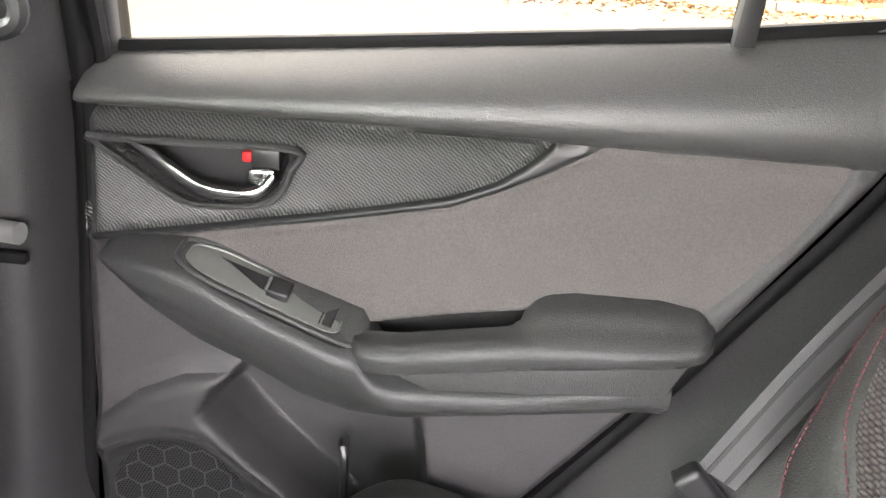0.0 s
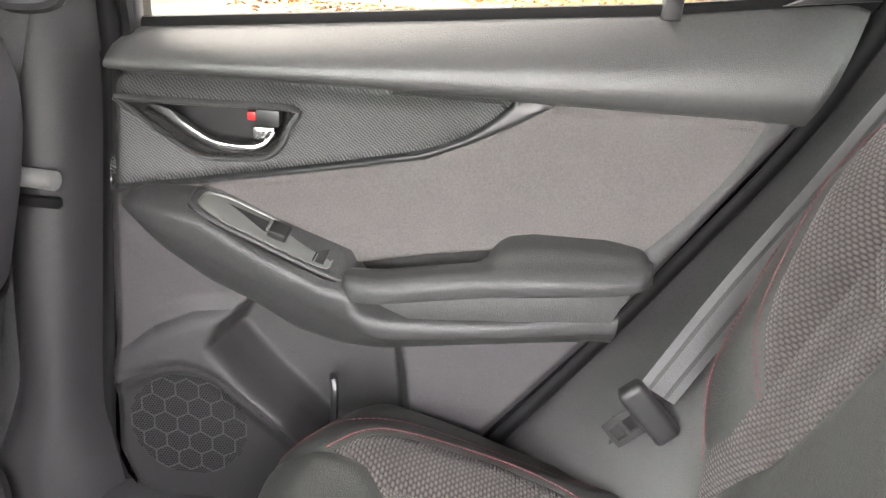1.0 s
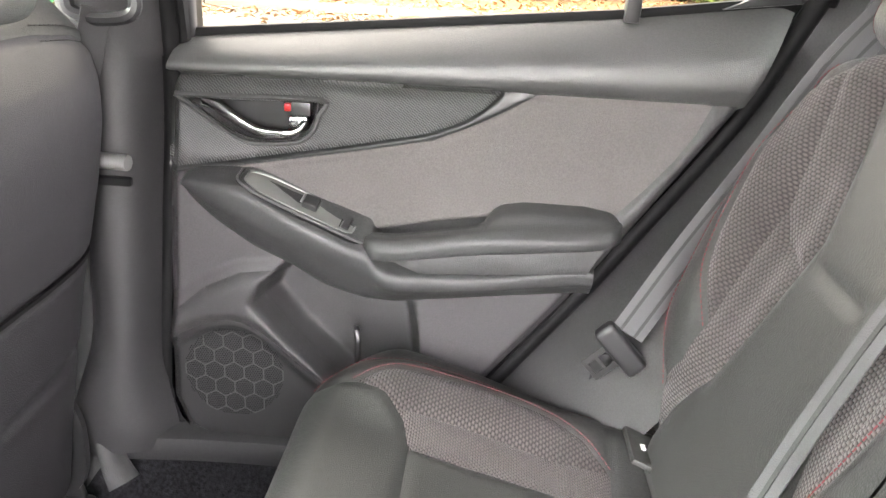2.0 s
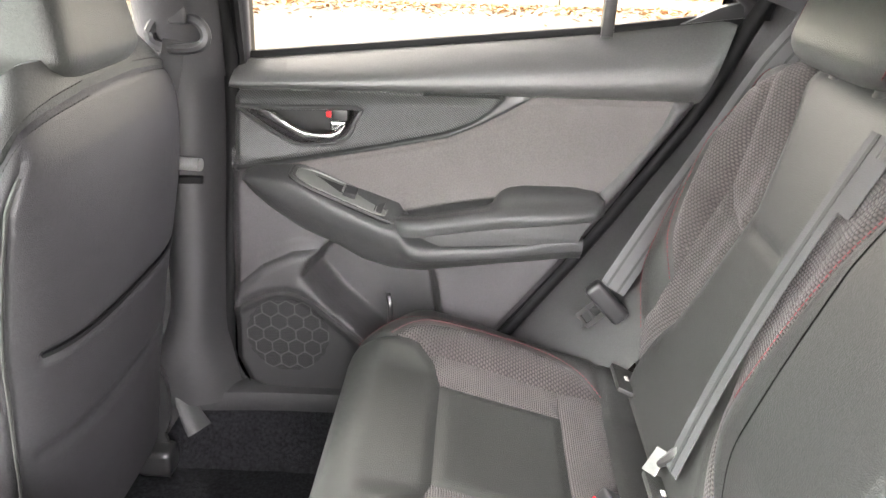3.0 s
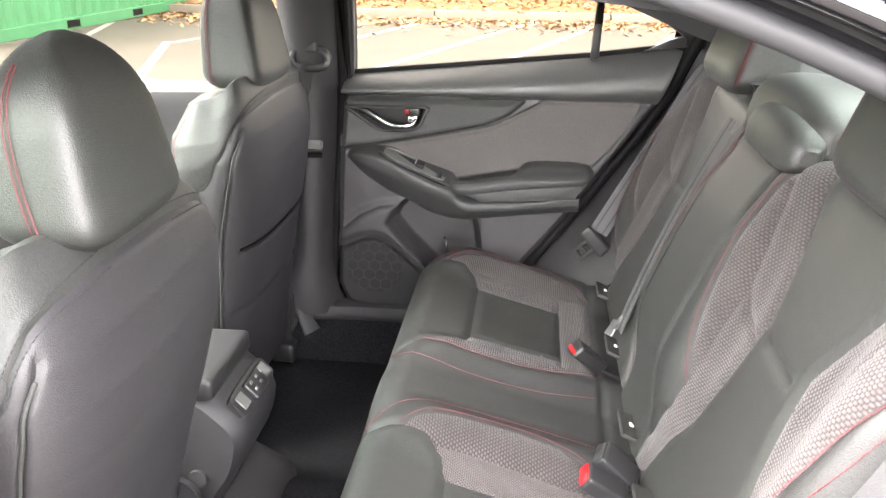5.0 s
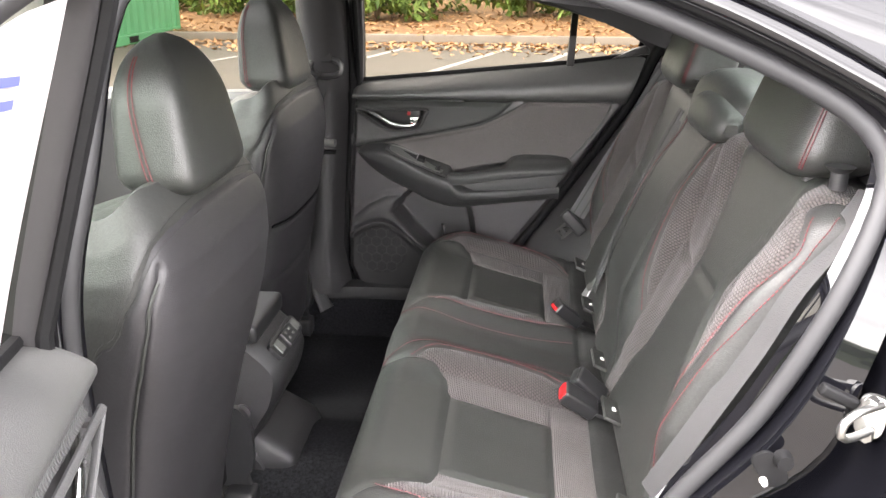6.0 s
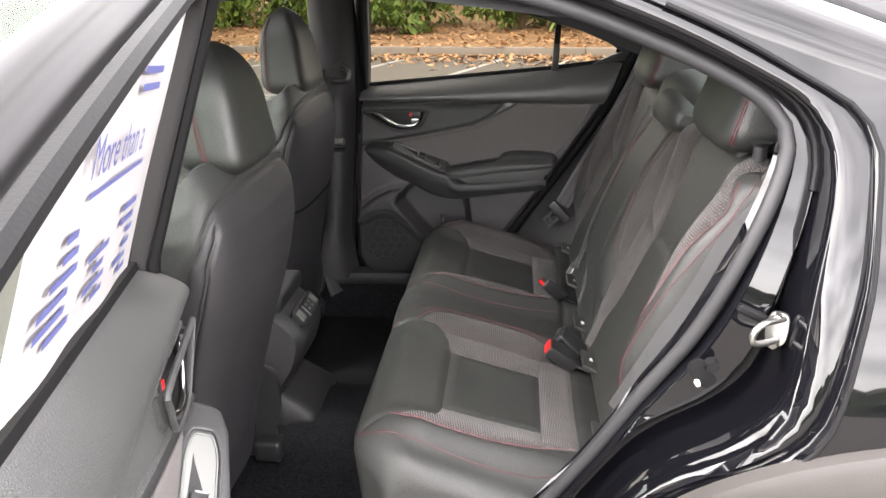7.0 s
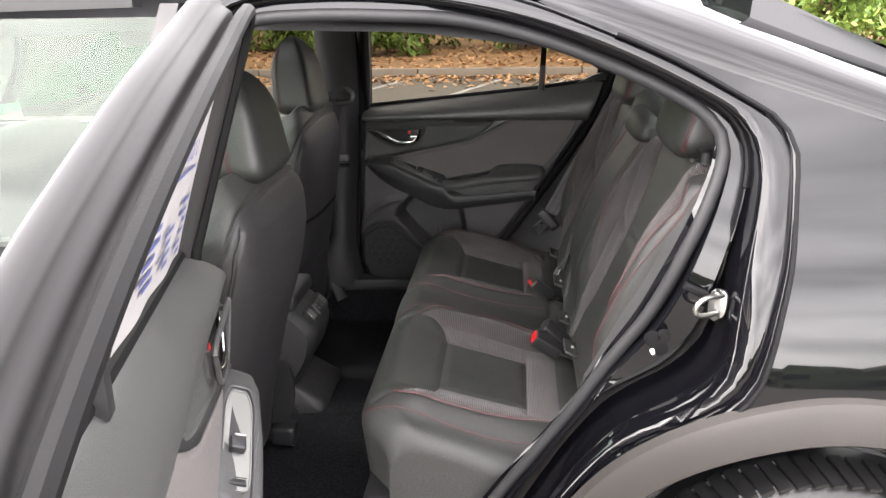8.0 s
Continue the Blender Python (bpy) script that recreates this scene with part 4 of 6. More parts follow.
D_CLOTH = [(0.068, 0.836), (0.232, 0.867), (0.337, 0.889), (0.387, 0.911), (0.43, 0.934), (0.466, 0.956), (0.682, 0.957), (0.668, 0.922), (0.645, 0.885), (0.615, 0.847), (0.575, 0.803), (0.50, 0.79), (0.42, 0.790), (0.345, 0.778), (0.262, 0.760), (0.2, 0.77)]
D_PULL = [(0.24, 0.755), (0.262, 0.760), (0.345, 0.778), (0.42, 0.790), (0.50, 0.79), (0.50, 0.745), (0.42, 0.735), (0.25, 0.72)]
D_STRIP = [(0.682, 0.957), (0.722, 0.957), (0.60, 0.775), (0.56, 0.715), (0.53, 0.72), (0.575, 0.803), (0.615, 0.847), (0.645, 0.885), (0.668, 0.922)]
D_GRILLE = [(-0.034, 0.566), (-0.01, 0.586), (0.018, 0.601), (0.045, 0.611), (0.068, 0.613), (0.09, 0.607), (0.109, 0.595), (0.15, 0.560), (0.204, 0.512), (0.235, 0.475), (0.262, 0.42), (0.27, 0.395), (-0.04, 0.395)]
D_POCKET = [(0.106, 0.645), (0.118, 0.672), (0.147, 0.700), (0.25, 0.712), (0.30, 0.700), (0.318, 0.62), (0.33, 0.54), (0.335, 0.44), (0.30, 0.44), (0.262, 0.475), (0.204, 0.535), (0.15, 0.588)]
D_SWOOSH = [(-0.035, 0.595), (-0.01, 0.63), (0.03, 0.665), (0.08, 0.69), (0.147, 0.700), (0.118, 0.672), (0.106, 0.645), (0.15, 0.588), (0.204, 0.535), (0.262, 0.475), (0.30, 0.44), (0.31, 0.395), (0.27, 0.395), (0.262, 0.42), (0.235, 0.475), (0.204, 0.512), (0.15, 0.560), (0.109, 0.595), (0.09, 0.607), (0.068, 0.613), (0.045, 0.611), (0.018, 0.601), (-0.01, 0.586), (-0.034, 0.566)]


def belt_z(u):
    return np.interp(u, [0, 0.22, 0.57, 0.8], [1.0, 1.022, 1.058, 1.09])


def door_face(p):
    u, z = p[:, 0], p[:, 1]
    w = np.zeros(len(p))
    t = np.clip((z - 0.956) / (belt_z(u) - 0.956), 0, 1)
    w = np.where(z > 0.956, 0.004 - 0.024 * np.sin(np.pi * t ** 0.72) ** 0.9 + (0.041 - 0.32 * np.maximum(0, belt_z(u) - 1.0)) * t, 0.004 * ss(z, 0.7, 0.95))
    w += 0.012 * ss(-z, -0.80, -0.5)
    w -= 0.006 * raised(p, D_BEZ, 0.004)
    w += 0.008 * raised(p, D_CF, 0.004) * ss(z, 0.82, 0.85)
    w += np.where(z < 0.9565, 0.75, 0) * np.maximum(0, z - 0.939) * (1 - ss(u, 0.36, 0.43))
    w -= 0.010 * raised(p, D_HBEZ, 0.004)
    w += 0.034 * raised(p, D_HREC, 0.005)
    w += 0.030 * raised(p, D_PULL, 0.005)
    w -= 0.005 * raised(p, D_CLOTH, 0.010)
    w -= 0.009 * raised(p, D_STRIP, 0.010)
    w += 0.070 * raised(p, D_POCKET, 0.012)
    w -= 0.020 * raised(p, D_SWOOSH, 0.020) * (1 - raised(p, D_POCKET, 0.008))
    w -= 0.006 * raised(p, D_GRILLE, 0.008)
    e, _ = near(p, [closed(D_OUT)])
    w += 0.014 * (1 - ss(e, 0.0, 0.016)) * (z < 0.955)
    return np.stack([u, w, z], 1)


def hexagons(m):
    """Raised honeycomb ribs on the loudspeaker grille."""
    bm = bmesh.new()
    cx, cz, r = 0.065, 0.528, 0.074
    s = 0.0165
    done = set()
    for i in range(-5, 6):
        for j in range(-5, 6):
            hx, hz = cx + s * math.sqrt(3) * (i + j / 2), cz + s * 1.5 * j
            for k in range(6):
                a0, a1 = math.radians(60 * k + 30), math.radians(60 * k + 90)
                p, q = (hx + s * math.cos(a0), hz + s * math.sin(a0)), (hx + s * math.cos(a1), hz + s * math.sin(a1))
                key = (round((p[0] + q[0]) * 500), round((p[1] + q[1]) * 500))
                if key in done or max(math.hypot(x - cx, z - cz) for x, z in (p, q)) > r:
                    continue
                done.add(key)
                d = np.array((q[0] - p[0], q[1] - p[1]))
                n = np.array((-d[1], d[0])) / np.linalg.norm(d) * 0.0009
                A = door_face(np.array([p, q]))
                vs = []
                for (x, z), base in ((p, A[0]), (q, A[1])):
                    for sgn in (-1, 1):
                        vs.append(bm.verts.new((x + sgn * n[0], base[1] - 0.0016, z + sgn * n[1])))
                bm.faces.new((vs[0], vs[1], vs[3], vs[2]))
    return bm


def grille_holes(m):
    """Small dark perforations inside the loudspeaker's circle."""
    bm = bmesh.new()
    cx, cz, r = 0.065, 0.528, 0.072
    pts = []
    st = 0.0036
    for i in range(-24, 25):
        for j in range(-24, 25):
            x, z = cx + st * (i + 0.5 * (j % 2)), cz + st * 0.87 * j
            if math.hypot(x - cx, z - cz) < r:
                pts.append((x, z))
    Y = door_face(np.array(pts))[:, 1]
    for (x, z), y in zip(pts, Y):
        vs = [bm.verts.new((x + 0.00125 * math.cos(a), y - 0.0006, z + 0.00125 * math.sin(a))) for a in np.linspace(0, 2 * np.pi, 6, endpoint=False)]
        bm.faces.new(vs)
    return bm


def rear_door(m, label):
    d = thing("rear_door", label, "car door", "rear doors")
    quilt(d, (-0.045, 0.775, 0.39, 1.10), 0.0032, [
        ("handle_recess", GRILLE, D_HREC, "black handle recess"),
        ("handle_bezel", HARD, D_HBEZ, "grey chamfered handle bezel"),
        ("decor_panel", CARBON, D_CF, "black carbon-look decor panel"),
        ("decor_frame", SATIN, D_BEZ, "satin black decor frame"),
        ("pull_pocket", HARD, D_PULL, "recessed pull pocket behind the armrest"),
        ("belt_trim", BELT, D_BELT, "soft black padded belt trim"),
        ("cloth_insert", DOOR_CLOTH, D_CLOTH, "dark grey cloth door insert"),
        ("edge_strip", HARD, D_STRIP, ""),
        ("speaker_grille", GRILLE, D_GRILLE, "black perforated loudspeaker grille"),
        ("speaker_surround", HARD, D_SWOOSH, "raised plastic ridge round the loudspeaker"),
        ("door_pocket", HARD, D_POCKET, "recessed dark plastic door pocket"),
        ("lower_panel", HARD_LOW, None, "grey-black plastic lower door panel"),
    ], door_face, seams=[[(0.318, 0.72), (0.335, 0.44)]], outline=D_OUT, groove=0.0022, width=0.0042, m=m)
    part("grille_ribs", hexagons(m), HARD, d, "honeycomb ribs", m)
    part("grille_holes", grille_holes(m), RUBBER, d, "fine perforations", m)
    # armrest pod: a swept body with the switch plate on its sloping top
    us = np.linspace(0.006, 0.558, 66)
    zt = np.interp(us, [0.006, 0.015, 0.03, 0.074, 0.10, 0.171, 0.22, 0.262, 0.275, 0.30, 0.44, 0.54], [0.818, 0.830, 0.837, 0.840, 0.837, 0.811, 0.795, 0.780, 0.752, 0.737, 0.740, 0.747])
    zb = np.interp(us, [0.006, 0.018, 0.05, 0.102, 0.157, 0.202, 0.253, 0.30, 0.41, 0.54], [0.812, 0.796, 0.768, 0.734, 0.710, 0.684, 0.670, 0.668, 0.683, 0.698])
    dp = np.interp(us, [0.006, 0.015, 0.03, 0.07, 0.15, 0.28, 0.40, 0.54], [0.012, 0.024, 0.034, 0.045, 0.051, 0.052, 0.050, 0.034])
    drop = np.interp(us, [0.0, 0.10, 0.24, 0.30, 0.54], [0.30, 0.34, 0.62, 0.30, 0.2])
    secs = []
    for u, a, b, e, k in zip(us, zt, zb, dp, drop):
        prof = [(0.012, a), (-0.15 * e, a - 0.03 * e), (-0.82 * e, a - k * e), (-0.95 * e, a - (k + 0.08) * e), (-e, a - (k + 0.24) * e), (-0.92 * e, 0.55 * a + 0.45 * b - 0.2 * e), (-0.66 * e, 0.25 * a + 0.75 * b), (-0.34 * e, b + 0.03 * (a - b)), (-0.1 * e, b - 0.002), (0.012, b - 0.002)]
        secs.append([(u, w, z) for w, z in smooth_line(prof, 30)])
    part("armrest_pod", loft(secs), SOFT, d, "moulded black armrest pod", m, angle=60)
    # padded armrest: a level front part, its rear part rising towards the door
    secs = []
    for u in np.linspace(0.256, 0.588, 60):
        zl = float(np.interp(u, [0.256, 0.30, 0.40, 0.45, 0.56, 0.59], [0.765, 0.768, 0.786, 0.790, 0.797, 0.802]))
        zo = float(np.interp(u, [0.256, 0.29, 0.40, 0.56, 0.59], [0.738, 0.739, 0.757, 0.774, 0.780]))
        rise = float(ss(np.array(u), 0.398, 0.436)) * float(np.interp(u, [0.43, 0.46, 0.54, 0.575, 0.588], [0.023, 0.026, 0.021, 0.012, 0.0]))
        e = 0.058 * float(np.interp(u, [0.256, 0.262, 0.275, 0.30, 0.54, 0.575, 0.588], [0.75, 0.86, 0.95, 1, 1, 0.86, 0.55]))
        back = float(np.interp(rise, [0, 0.02], [0.35, 0.0]))
        prof = [(-back * e + 0.004, zl + rise - 0.012 * (rise < 0.004)), (-back * e - 0.003, zl + rise + 0.001), (-0.45 * e, zl + 0.75 * rise), (-0.66 * e, zl + 0.30 * rise), (-0.86 * e, zl - 0.001), (-0.98 * e, zl - 0.009), (-e, 0.5 * (zl + zo)), (-0.97 * e, zo + 0.004), (-0.9 * e, zo), (-0.3 * e, zo - 0.002), (0.006, zo - 0.002)]
        secs.append([(u, w, z) for w, z in smooth_line(prof, 34)])
    part("armrest_pad", loft(secs), SOFT, d, "padded black armrest with rounded edges", m, angle=60)
    part("armrest_lower", slab([(0.286, 0.740), (0.35, 0.752), (0.42, 0.763), (0.57, 0.783), (0.548, 0.738), (0.44, 0.729), (0.33, 0.722)], 0.05, 0.003, 2, axes((0, -0.046, 0), (1, 0, 0), (0, 0, 1), (0, -1, 0))), SOFT, d, "", m)
    # switch plate, lying on the pod's sloping top
    px = Vector((0.139, 0.0, -0.0585)).normalized()
    pn = px.cross(Vector((0.0, 0.030, 0.0145))).normalized()
    py = pn.cross(px)
    pm = m @ axes((0.170, -0.021, 0.801), px, py, pn)
    up = lambda h: axes((0, 0, h), (1, 0, 0), (0, 1, 0), (0, 0, 1))
    pl = ring(0, 0, 0.0765, 0.0168, 6, 44)
    pl[:, 1] *= np.where(pl[:, 0] < -0.035, 1 - 0.30 * ((-pl[:, 0] - 0.035) / 0.041) ** 2, 1)
    bl = ring(0.006, 0, 0.093, 0.0235, 7, 48)
    bl[:, 1] *= np.where(bl[:, 0] < -0.04, 1 - 0.32 * ((-bl[:, 0] - 0.04) / 0.047) ** 2, 1)
    part("switch_base", slab(bl.tolist(), 0.03, 0.003, 3, up(0.0005)), SOFT, d, "satin black switch surround", pm)
    part("base_gap", slab((bl * (1.012, 1.05)).tolist(), 0.02, 0.0003, 1, up(-0.0012)), RUBBER, d, "", pm)
    part("plate_gap", slab((pl * (1.018, 1.07)).tolist(), 0.006, 0.0003, 1, up(0.0011)), RUBBER, d, "", pm)
    plate = part("switch_plate", slab(pl.tolist(), 0.006, 0.0012, 3, up(0.0028)), PLATE, d, "satin grey window switch plate", pm)
    lid = lambda q, h: [(x, y, h) for x, y in closed(q.tolist())]
    part("surround_rim", tube(lid(bl * (0.99, 0.94), 0.0012), 0.0026, 8), SOFT, d, "raised satin rim round the switches", pm)
    part("plate_rim", tube(lid(pl * (1.012, 1.05), 0.0026), 0.0012, 6), PLATE, plate, "fine raised rim", pm)
    part("cup_wall", block(0.010, 0.026, 0.0026, 0.0008, 2, pose(0.0655, 0.0005, 0.0036, 0, -14, 0)), SATIN, plate, "dark pull cup end", pm)
    part("finger_well", slab([(-0.052, 0.009), (0.006, 0.0115), (0.006, -0.004), (-0.004, -0.005), (-0.02, 0.000), (-0.04, 0.0065)], 0.003, 0.0004, 1, up(0.0032)), GRILLE, plate, "dark finger well", pm)
    sw = part("window_switch", block(0.022, 0.020, 0.011, 0.003, 3, pose(0.012, 0.001, 0.0065, 0, -8, 0)), SATIN, d, "black window switch with bright tip", pm)
    part("switch_tip", block(0.003, 0.016, 0.004, 0.001, 1, pose(0.0005, -0.001, 0.0105, 0, -8, 0)), STEEL, sw, "", pm)
    part("pull_slot", block(0.0014, 0.028, 0.002, 0.0004, 1, pose(0.058, 0.001, 0.0022)), RUBBER, plate, "", pm)
    # raised bezel round the handle
    bz = smooth_line(np.vstack([np.array(D_HBEZ), np.array(D_HBEZ[:1])]), 70)
    part("bezel_ring", tube([(u, -0.0045 - 0.004 * float(ss(np.array(z), 0.82, 0.85)), z) for u, z in bz], 0.0042, 8, 0.8), SOFT, d, "grey chamfered ring round the handle", m)
    # inner handle
    h = smooth_line([(0.034, 0.922, 0.008), (0.052, 0.919, 0.003), (0.075, 0.907, -0.003), (0.10, 0.8935, -0.006), (0.118, 0.889, -0.008), (0.145, 0.8885, -0.008), (0.162, 0.893, -0.004), (0.172, 0.906, 0.002)], 30)
    secs = []
    for i, (u, z, w) in enumerate(h):
        t = h[min(i + 1, 29)] - h[max(i - 1, 0)]
        t = np.array((t[0], t[1])) / np.hypot(t[0], t[1])
        hh = 0.0046 + 0.0045 * (1 - i / 29) ** 1.5 + 0.001 * math.sin(i / 29 * math.pi)
        secs.append([(u - t[1] * a, w + b, z + t[0] * a) for a, b in ring(0, 0, hh, 0.005, 2.6, 14)])
    handle = part("inner_handle", loft(secs), CHROME, d, "bright chrome inner pull handle", m)
    part("handle_pivot", block(0.026, 0.016, 0.018, 0.003, 2, pose(0.164, 0.012, 0.919)), SATIN, d, "", m)
    part("handle_foot", block(0.024, 0.012, 0.015, 0.004, 2, pose(0.161, 0.004, 0.9025)), CHROME, d, "chrome handle foot", m)
    part("lock_tab", block(0.009, 0.010, 0.010, 0.002, 2, pose(0.147, 0.008, 0.920)), RED, d, "red lock indicator", m)
    # pocket hook and tab
    part("pocket_hook", tube(smooth_line([(0.238, 0.045, 0.592), (0.24, 0.020, 0.603), (0.244, 0.010, 0.59), (0.243, 0.010, 0.53)], 14), 0.005, 8), SATIN, d, "", m)
    # window frame, leaning inwards above the belt
    lean_w = lambda z: 0.045 - 0.32 * max(0.0, z - 1.0)
    frame_line = [(0.012, 0.985), (0.022, 1.10), (0.034, 1.268), (0.06, 1.290), (0.14, 1.286), (0.29, 1.256), (0.45, 1.223), (0.60, 1.183), (0.70, 1.148), (0.77, 1.105), (0.775, 1.085)]
    fl = smooth_line(frame_line, 60)
    secs = []
    for i, (u, z) in enumerate(fl):
        t = fl[min(i + 1, 59)] - fl[max(i - 1, 0)]
        t = t / np.linalg.norm(t)
        n = np.array((-t[1], t[0]))
        if n @ (np.array((0.35, 1.1)) - np.array((u, z))) > 0:
            n = -n
        prof = [(-0.004, 0.012), (-0.004, -0.006), (0.004, -0.012), (0.014, -0.013), (0.020, -0.004), (0.032, -0.002), (0.040, 0.008), (0.052, 0.012), (0.056, 0.024), (0.050, 0.034), (0.0, 0.036)]
        prof = smooth_line(prof + prof[:1], 34)[:-1]
        secs.append([(u + n[0] * a * 0.9, lean_w(z) + b, z + n[1] * a * 0.9) for a, b in prof])
    fr = part("window_frame", loft(secs), FRAME, d, "black painted window frame", m, angle=60)
    fs = [(u + 0, lean_w(z) - 0.014, z) for u, z in smooth_line([(0.006, 0.985), (0.012, 1.12), (0.02, 1.28), (0.05, 1.316), (0.14, 1.314), (0.29, 1.285), (0.45, 1.252), (0.61, 1.212), (0.72, 1.172), (0.795, 1.12), (0.80, 1.085)], 60)]
    part("frame_seal", tube(fs, 0.009, 8), RUBBER, d, "black rubber seal round the window frame", m)
    bar = part("quarter_bar", slab([(0.563, 1.05), (0.582, 1.05), (0.588, 1.20), (0.571, 1.20)], 0.02, 0.003, 2, axes((0, 0.014, 0), (1, 0, 0), (0, 0, 1), (0, -1, 0))), SATIN, d, "upright black quarter light bar", m)
    wl = [(u, 0.047 - 0.32 * max(0.0, float(belt_z(np.array(u))) - 1.0), float(belt_z(np.array(u))) + 0.002) for u in np.linspace(0.005, 0.775, 30)]
    part("belt_seal", loft([[(u, w - 0.002, z - 0.012), (u, w - 0.005, z + 0.000), (u, w - 0.003, z + 0.005), (u, w + 0.004, z + 0.006), (u, w + 0.010, z - 0.002), (u, w + 0.012, z - 0.030)] for u, w, z in wl]), RUBBER, d, "black rubber belt seal", m)
    # corner piece behind the belt
    part("rear_corner", slab([(0.68, 1.072), (0.775, 1.084), (0.772, 1.108), (0.735, 1.098)], 0.02, 0.003, 2, axes((0, 0.012, 0), (1, 0, 0), (0, 0, 1), (0, -1, 0))), SATIN, d, "", m)
    # glass
    gl = []
    for u in np.linspace(0.008, 0.77, 24):
        zt = float(np.interp(u, [0, 0.05, 0.14, 0.29, 0.45, 0.60, 0.70, 0.77], [1.28, 1.298, 1.29, 1.262, 1.228, 1.188, 1.153, 1.10]))
        zb = float(belt_z(np.array(u))) - 0.012
        gl.append([(u, lean_w(z) + 0.010 - 0.02 * 0, z) for z in np.linspace(zb, zt, 6)])
    g = part("window_glass", strip(gl), DIM_GLASS, d, "side window glass, tinted to dim the view out", m)
    # casts no shadow, so daylight enters past the dimming tint
    g.visible_shadow = False
    # shell: outer skin and shut faces
    oo = np.array(D_OUT)
    out = smooth_line(np.vstack([oo, oo[:1]]), 90)
    face = lambda dep, k: [(0.36 + (u - 0.36) * k, dep, min(0.76 + (z - 0.76) * k, float(belt_z(np.array(u))) - (0.034 if dep < 0.05 else 0.016))) for u, z in out]
    part("shell", strip([face(0.012, 0.995), face(0.02, 1.0), face(0.06, 1.005), face(0.075, 1.02), face(0.10, 1.03), face(0.112, 1.03), face(0.118, 0.95), face(0.13, 0.3)]), PAINT, d, "gloss black painted door shell", m, angle=30)
    return d


far_door = rear_door(FAR, "closed rear door with dark grey trim, carbon-look panel and chrome handle")
near_door = rear_door(NEAR, "open rear door seen from its inner side, dark trim")

# paper sheet taped to the open door's window
sheet = thing("window_sticker", "white printed paper sheet taped inside the open door's window", "sticker")
lean_s = lambda z: 0.045 - 0.32 * max(0.0, z - 1.0) + 0.004
PU0, PU1 = 0.06, 0.50
ps = []
for u in np.linspace(PU0, PU1, 24):
    zt = min(1.275, float(np.interp(u, [0.08, 0.14, 0.29, 0.45, 0.60], [1.275, 1.27, 1.245, 1.212, 1.172])))
    zb = float(belt_z(np.array(u))) + 0.012
    ps.append([(u, lean_s(z) + 0.0015 * math.sin(u * 30 + z * 17), z) for z in np.linspace(zb, zt, 16)])
part("paper", strip(ps), PAPER, sheet, "", NEAR)


tilt = lambda u: 0.09 * (u - 0.13)


def ink_bar(u, z, w, h):
    bm = bmesh.new()
    q = [bm.verts.new((a, lean_s(b) - 0.003, b)) for a, b in ((u, z + tilt(u)), (u + w, z + tilt(u + w)), (u + w, z + h + tilt(u + w)), (u, z + h + tilt(u)))]
    bm.faces.new(q)
    part("print", bm, INK, sheet, "", NEAR)


bar_rng = random.Random(5)
for u, z, w, h in ((0.14, 1.226, 0.10, 0.006), (0.145, 1.212, 0.09, 0.006), (0.15, 1.146, 0.22, 0.004)):
    ink_bar(u, z, w, h)
for r in range(6):
    for c in range(3):
        if bar_rng.random() < 0.8:
            ink_bar(0.12 + c * 0.12 + bar_rng.uniform(0, 0.02), 1.108 - r * 0.013 + (c * 0.008), bar_rng.uniform(0.03, 0.08), 0.006)
cu = bpy.data.curves.new("words", "FONT")
cu.body = "More than a"
cu.size = 0.041
cu.space_character = 1.0
tmp = bpy.data.objects.new("words", cu)
scene.collection.objects.link(tmp)
dg = bpy.context.evaluated_depsgraph_get()
dg.update()
me = bpy.data.meshes.new_from_object(tmp.evaluated_get(dg))
bpy.data.objects.remove(tmp)
b2 = bmesh.new()
b2.from_mesh(me)
bpy.data.meshes.remove(me)
for v in b2.verts:
    u = 0.39 - v.co.x
    z = 1.162 + v.co.y + 0.09 * (u - 0.13)
    v.co = (u, lean_s(z) - 0.005, z)
tagged(part("print", b2, INK, sheet, "blue printed words", NEAR), kind="stuff")


# ---- rear bench ----
def cushion(p):
    u, v = p[:, 0], p[:, 1]
    a = np.abs(v)
    corner = 0.075 * ss(a, 0.50, 0.70) ** 2
    r = 0.055
    uf = 0.035
    zt = lambda x: 0.582 - 0.25 * (x - 0.13)
    arc = np.clip((uf - u) / r, 0, 1.45)
    rest = np.maximum(0, (uf - u) - 1.45 * r)
    x = np.where(u >= uf, u, uf - r * np.sin(arc) + rest * 0.12)
    z = np.where(u >= uf, zt(u), zt(uf) - r * (1 - np.cos(arc)) - rest * 0.99)
    x = x + corner * (1 - ss(u, 0.05, 0.35))
    dy = a - 0.345
    ad = np.abs(dy)
    b = 0.034 * ss(ad, 0.125, 0.225) * (1 - ss(ad, 0.235, 0.31)) * ss(u, 0.0, 0.10)
    b = b + np.where(dy < -0.235, 0.010 * ss(-dy, 0.24, 0.32), 0)
    b = b - 0.010 * (1 - ss(ad, 0.02, 0.14)) * ss(u, 0.1, 0.2)
    side = np.clip((a - 0.645) / 0.045, 0, 1.4)
    y = np.where(a > 0.645, 0.645 + 0.045 * np.sin(side) + np.maximum(0, a - 0.645 - 0.063) * 0.05, a)
    z = z + b - np.where(a > 0.645, 0.045 * (1 - np.cos(side)) + np.maximum(0, a - 0.645 - 0.063), 0)
    return np.stack([x, y * np.sign(v), z], 1)


def mirrored(poly, s):
    return [(x, s * (0.345 + y)) for x, y in poly]


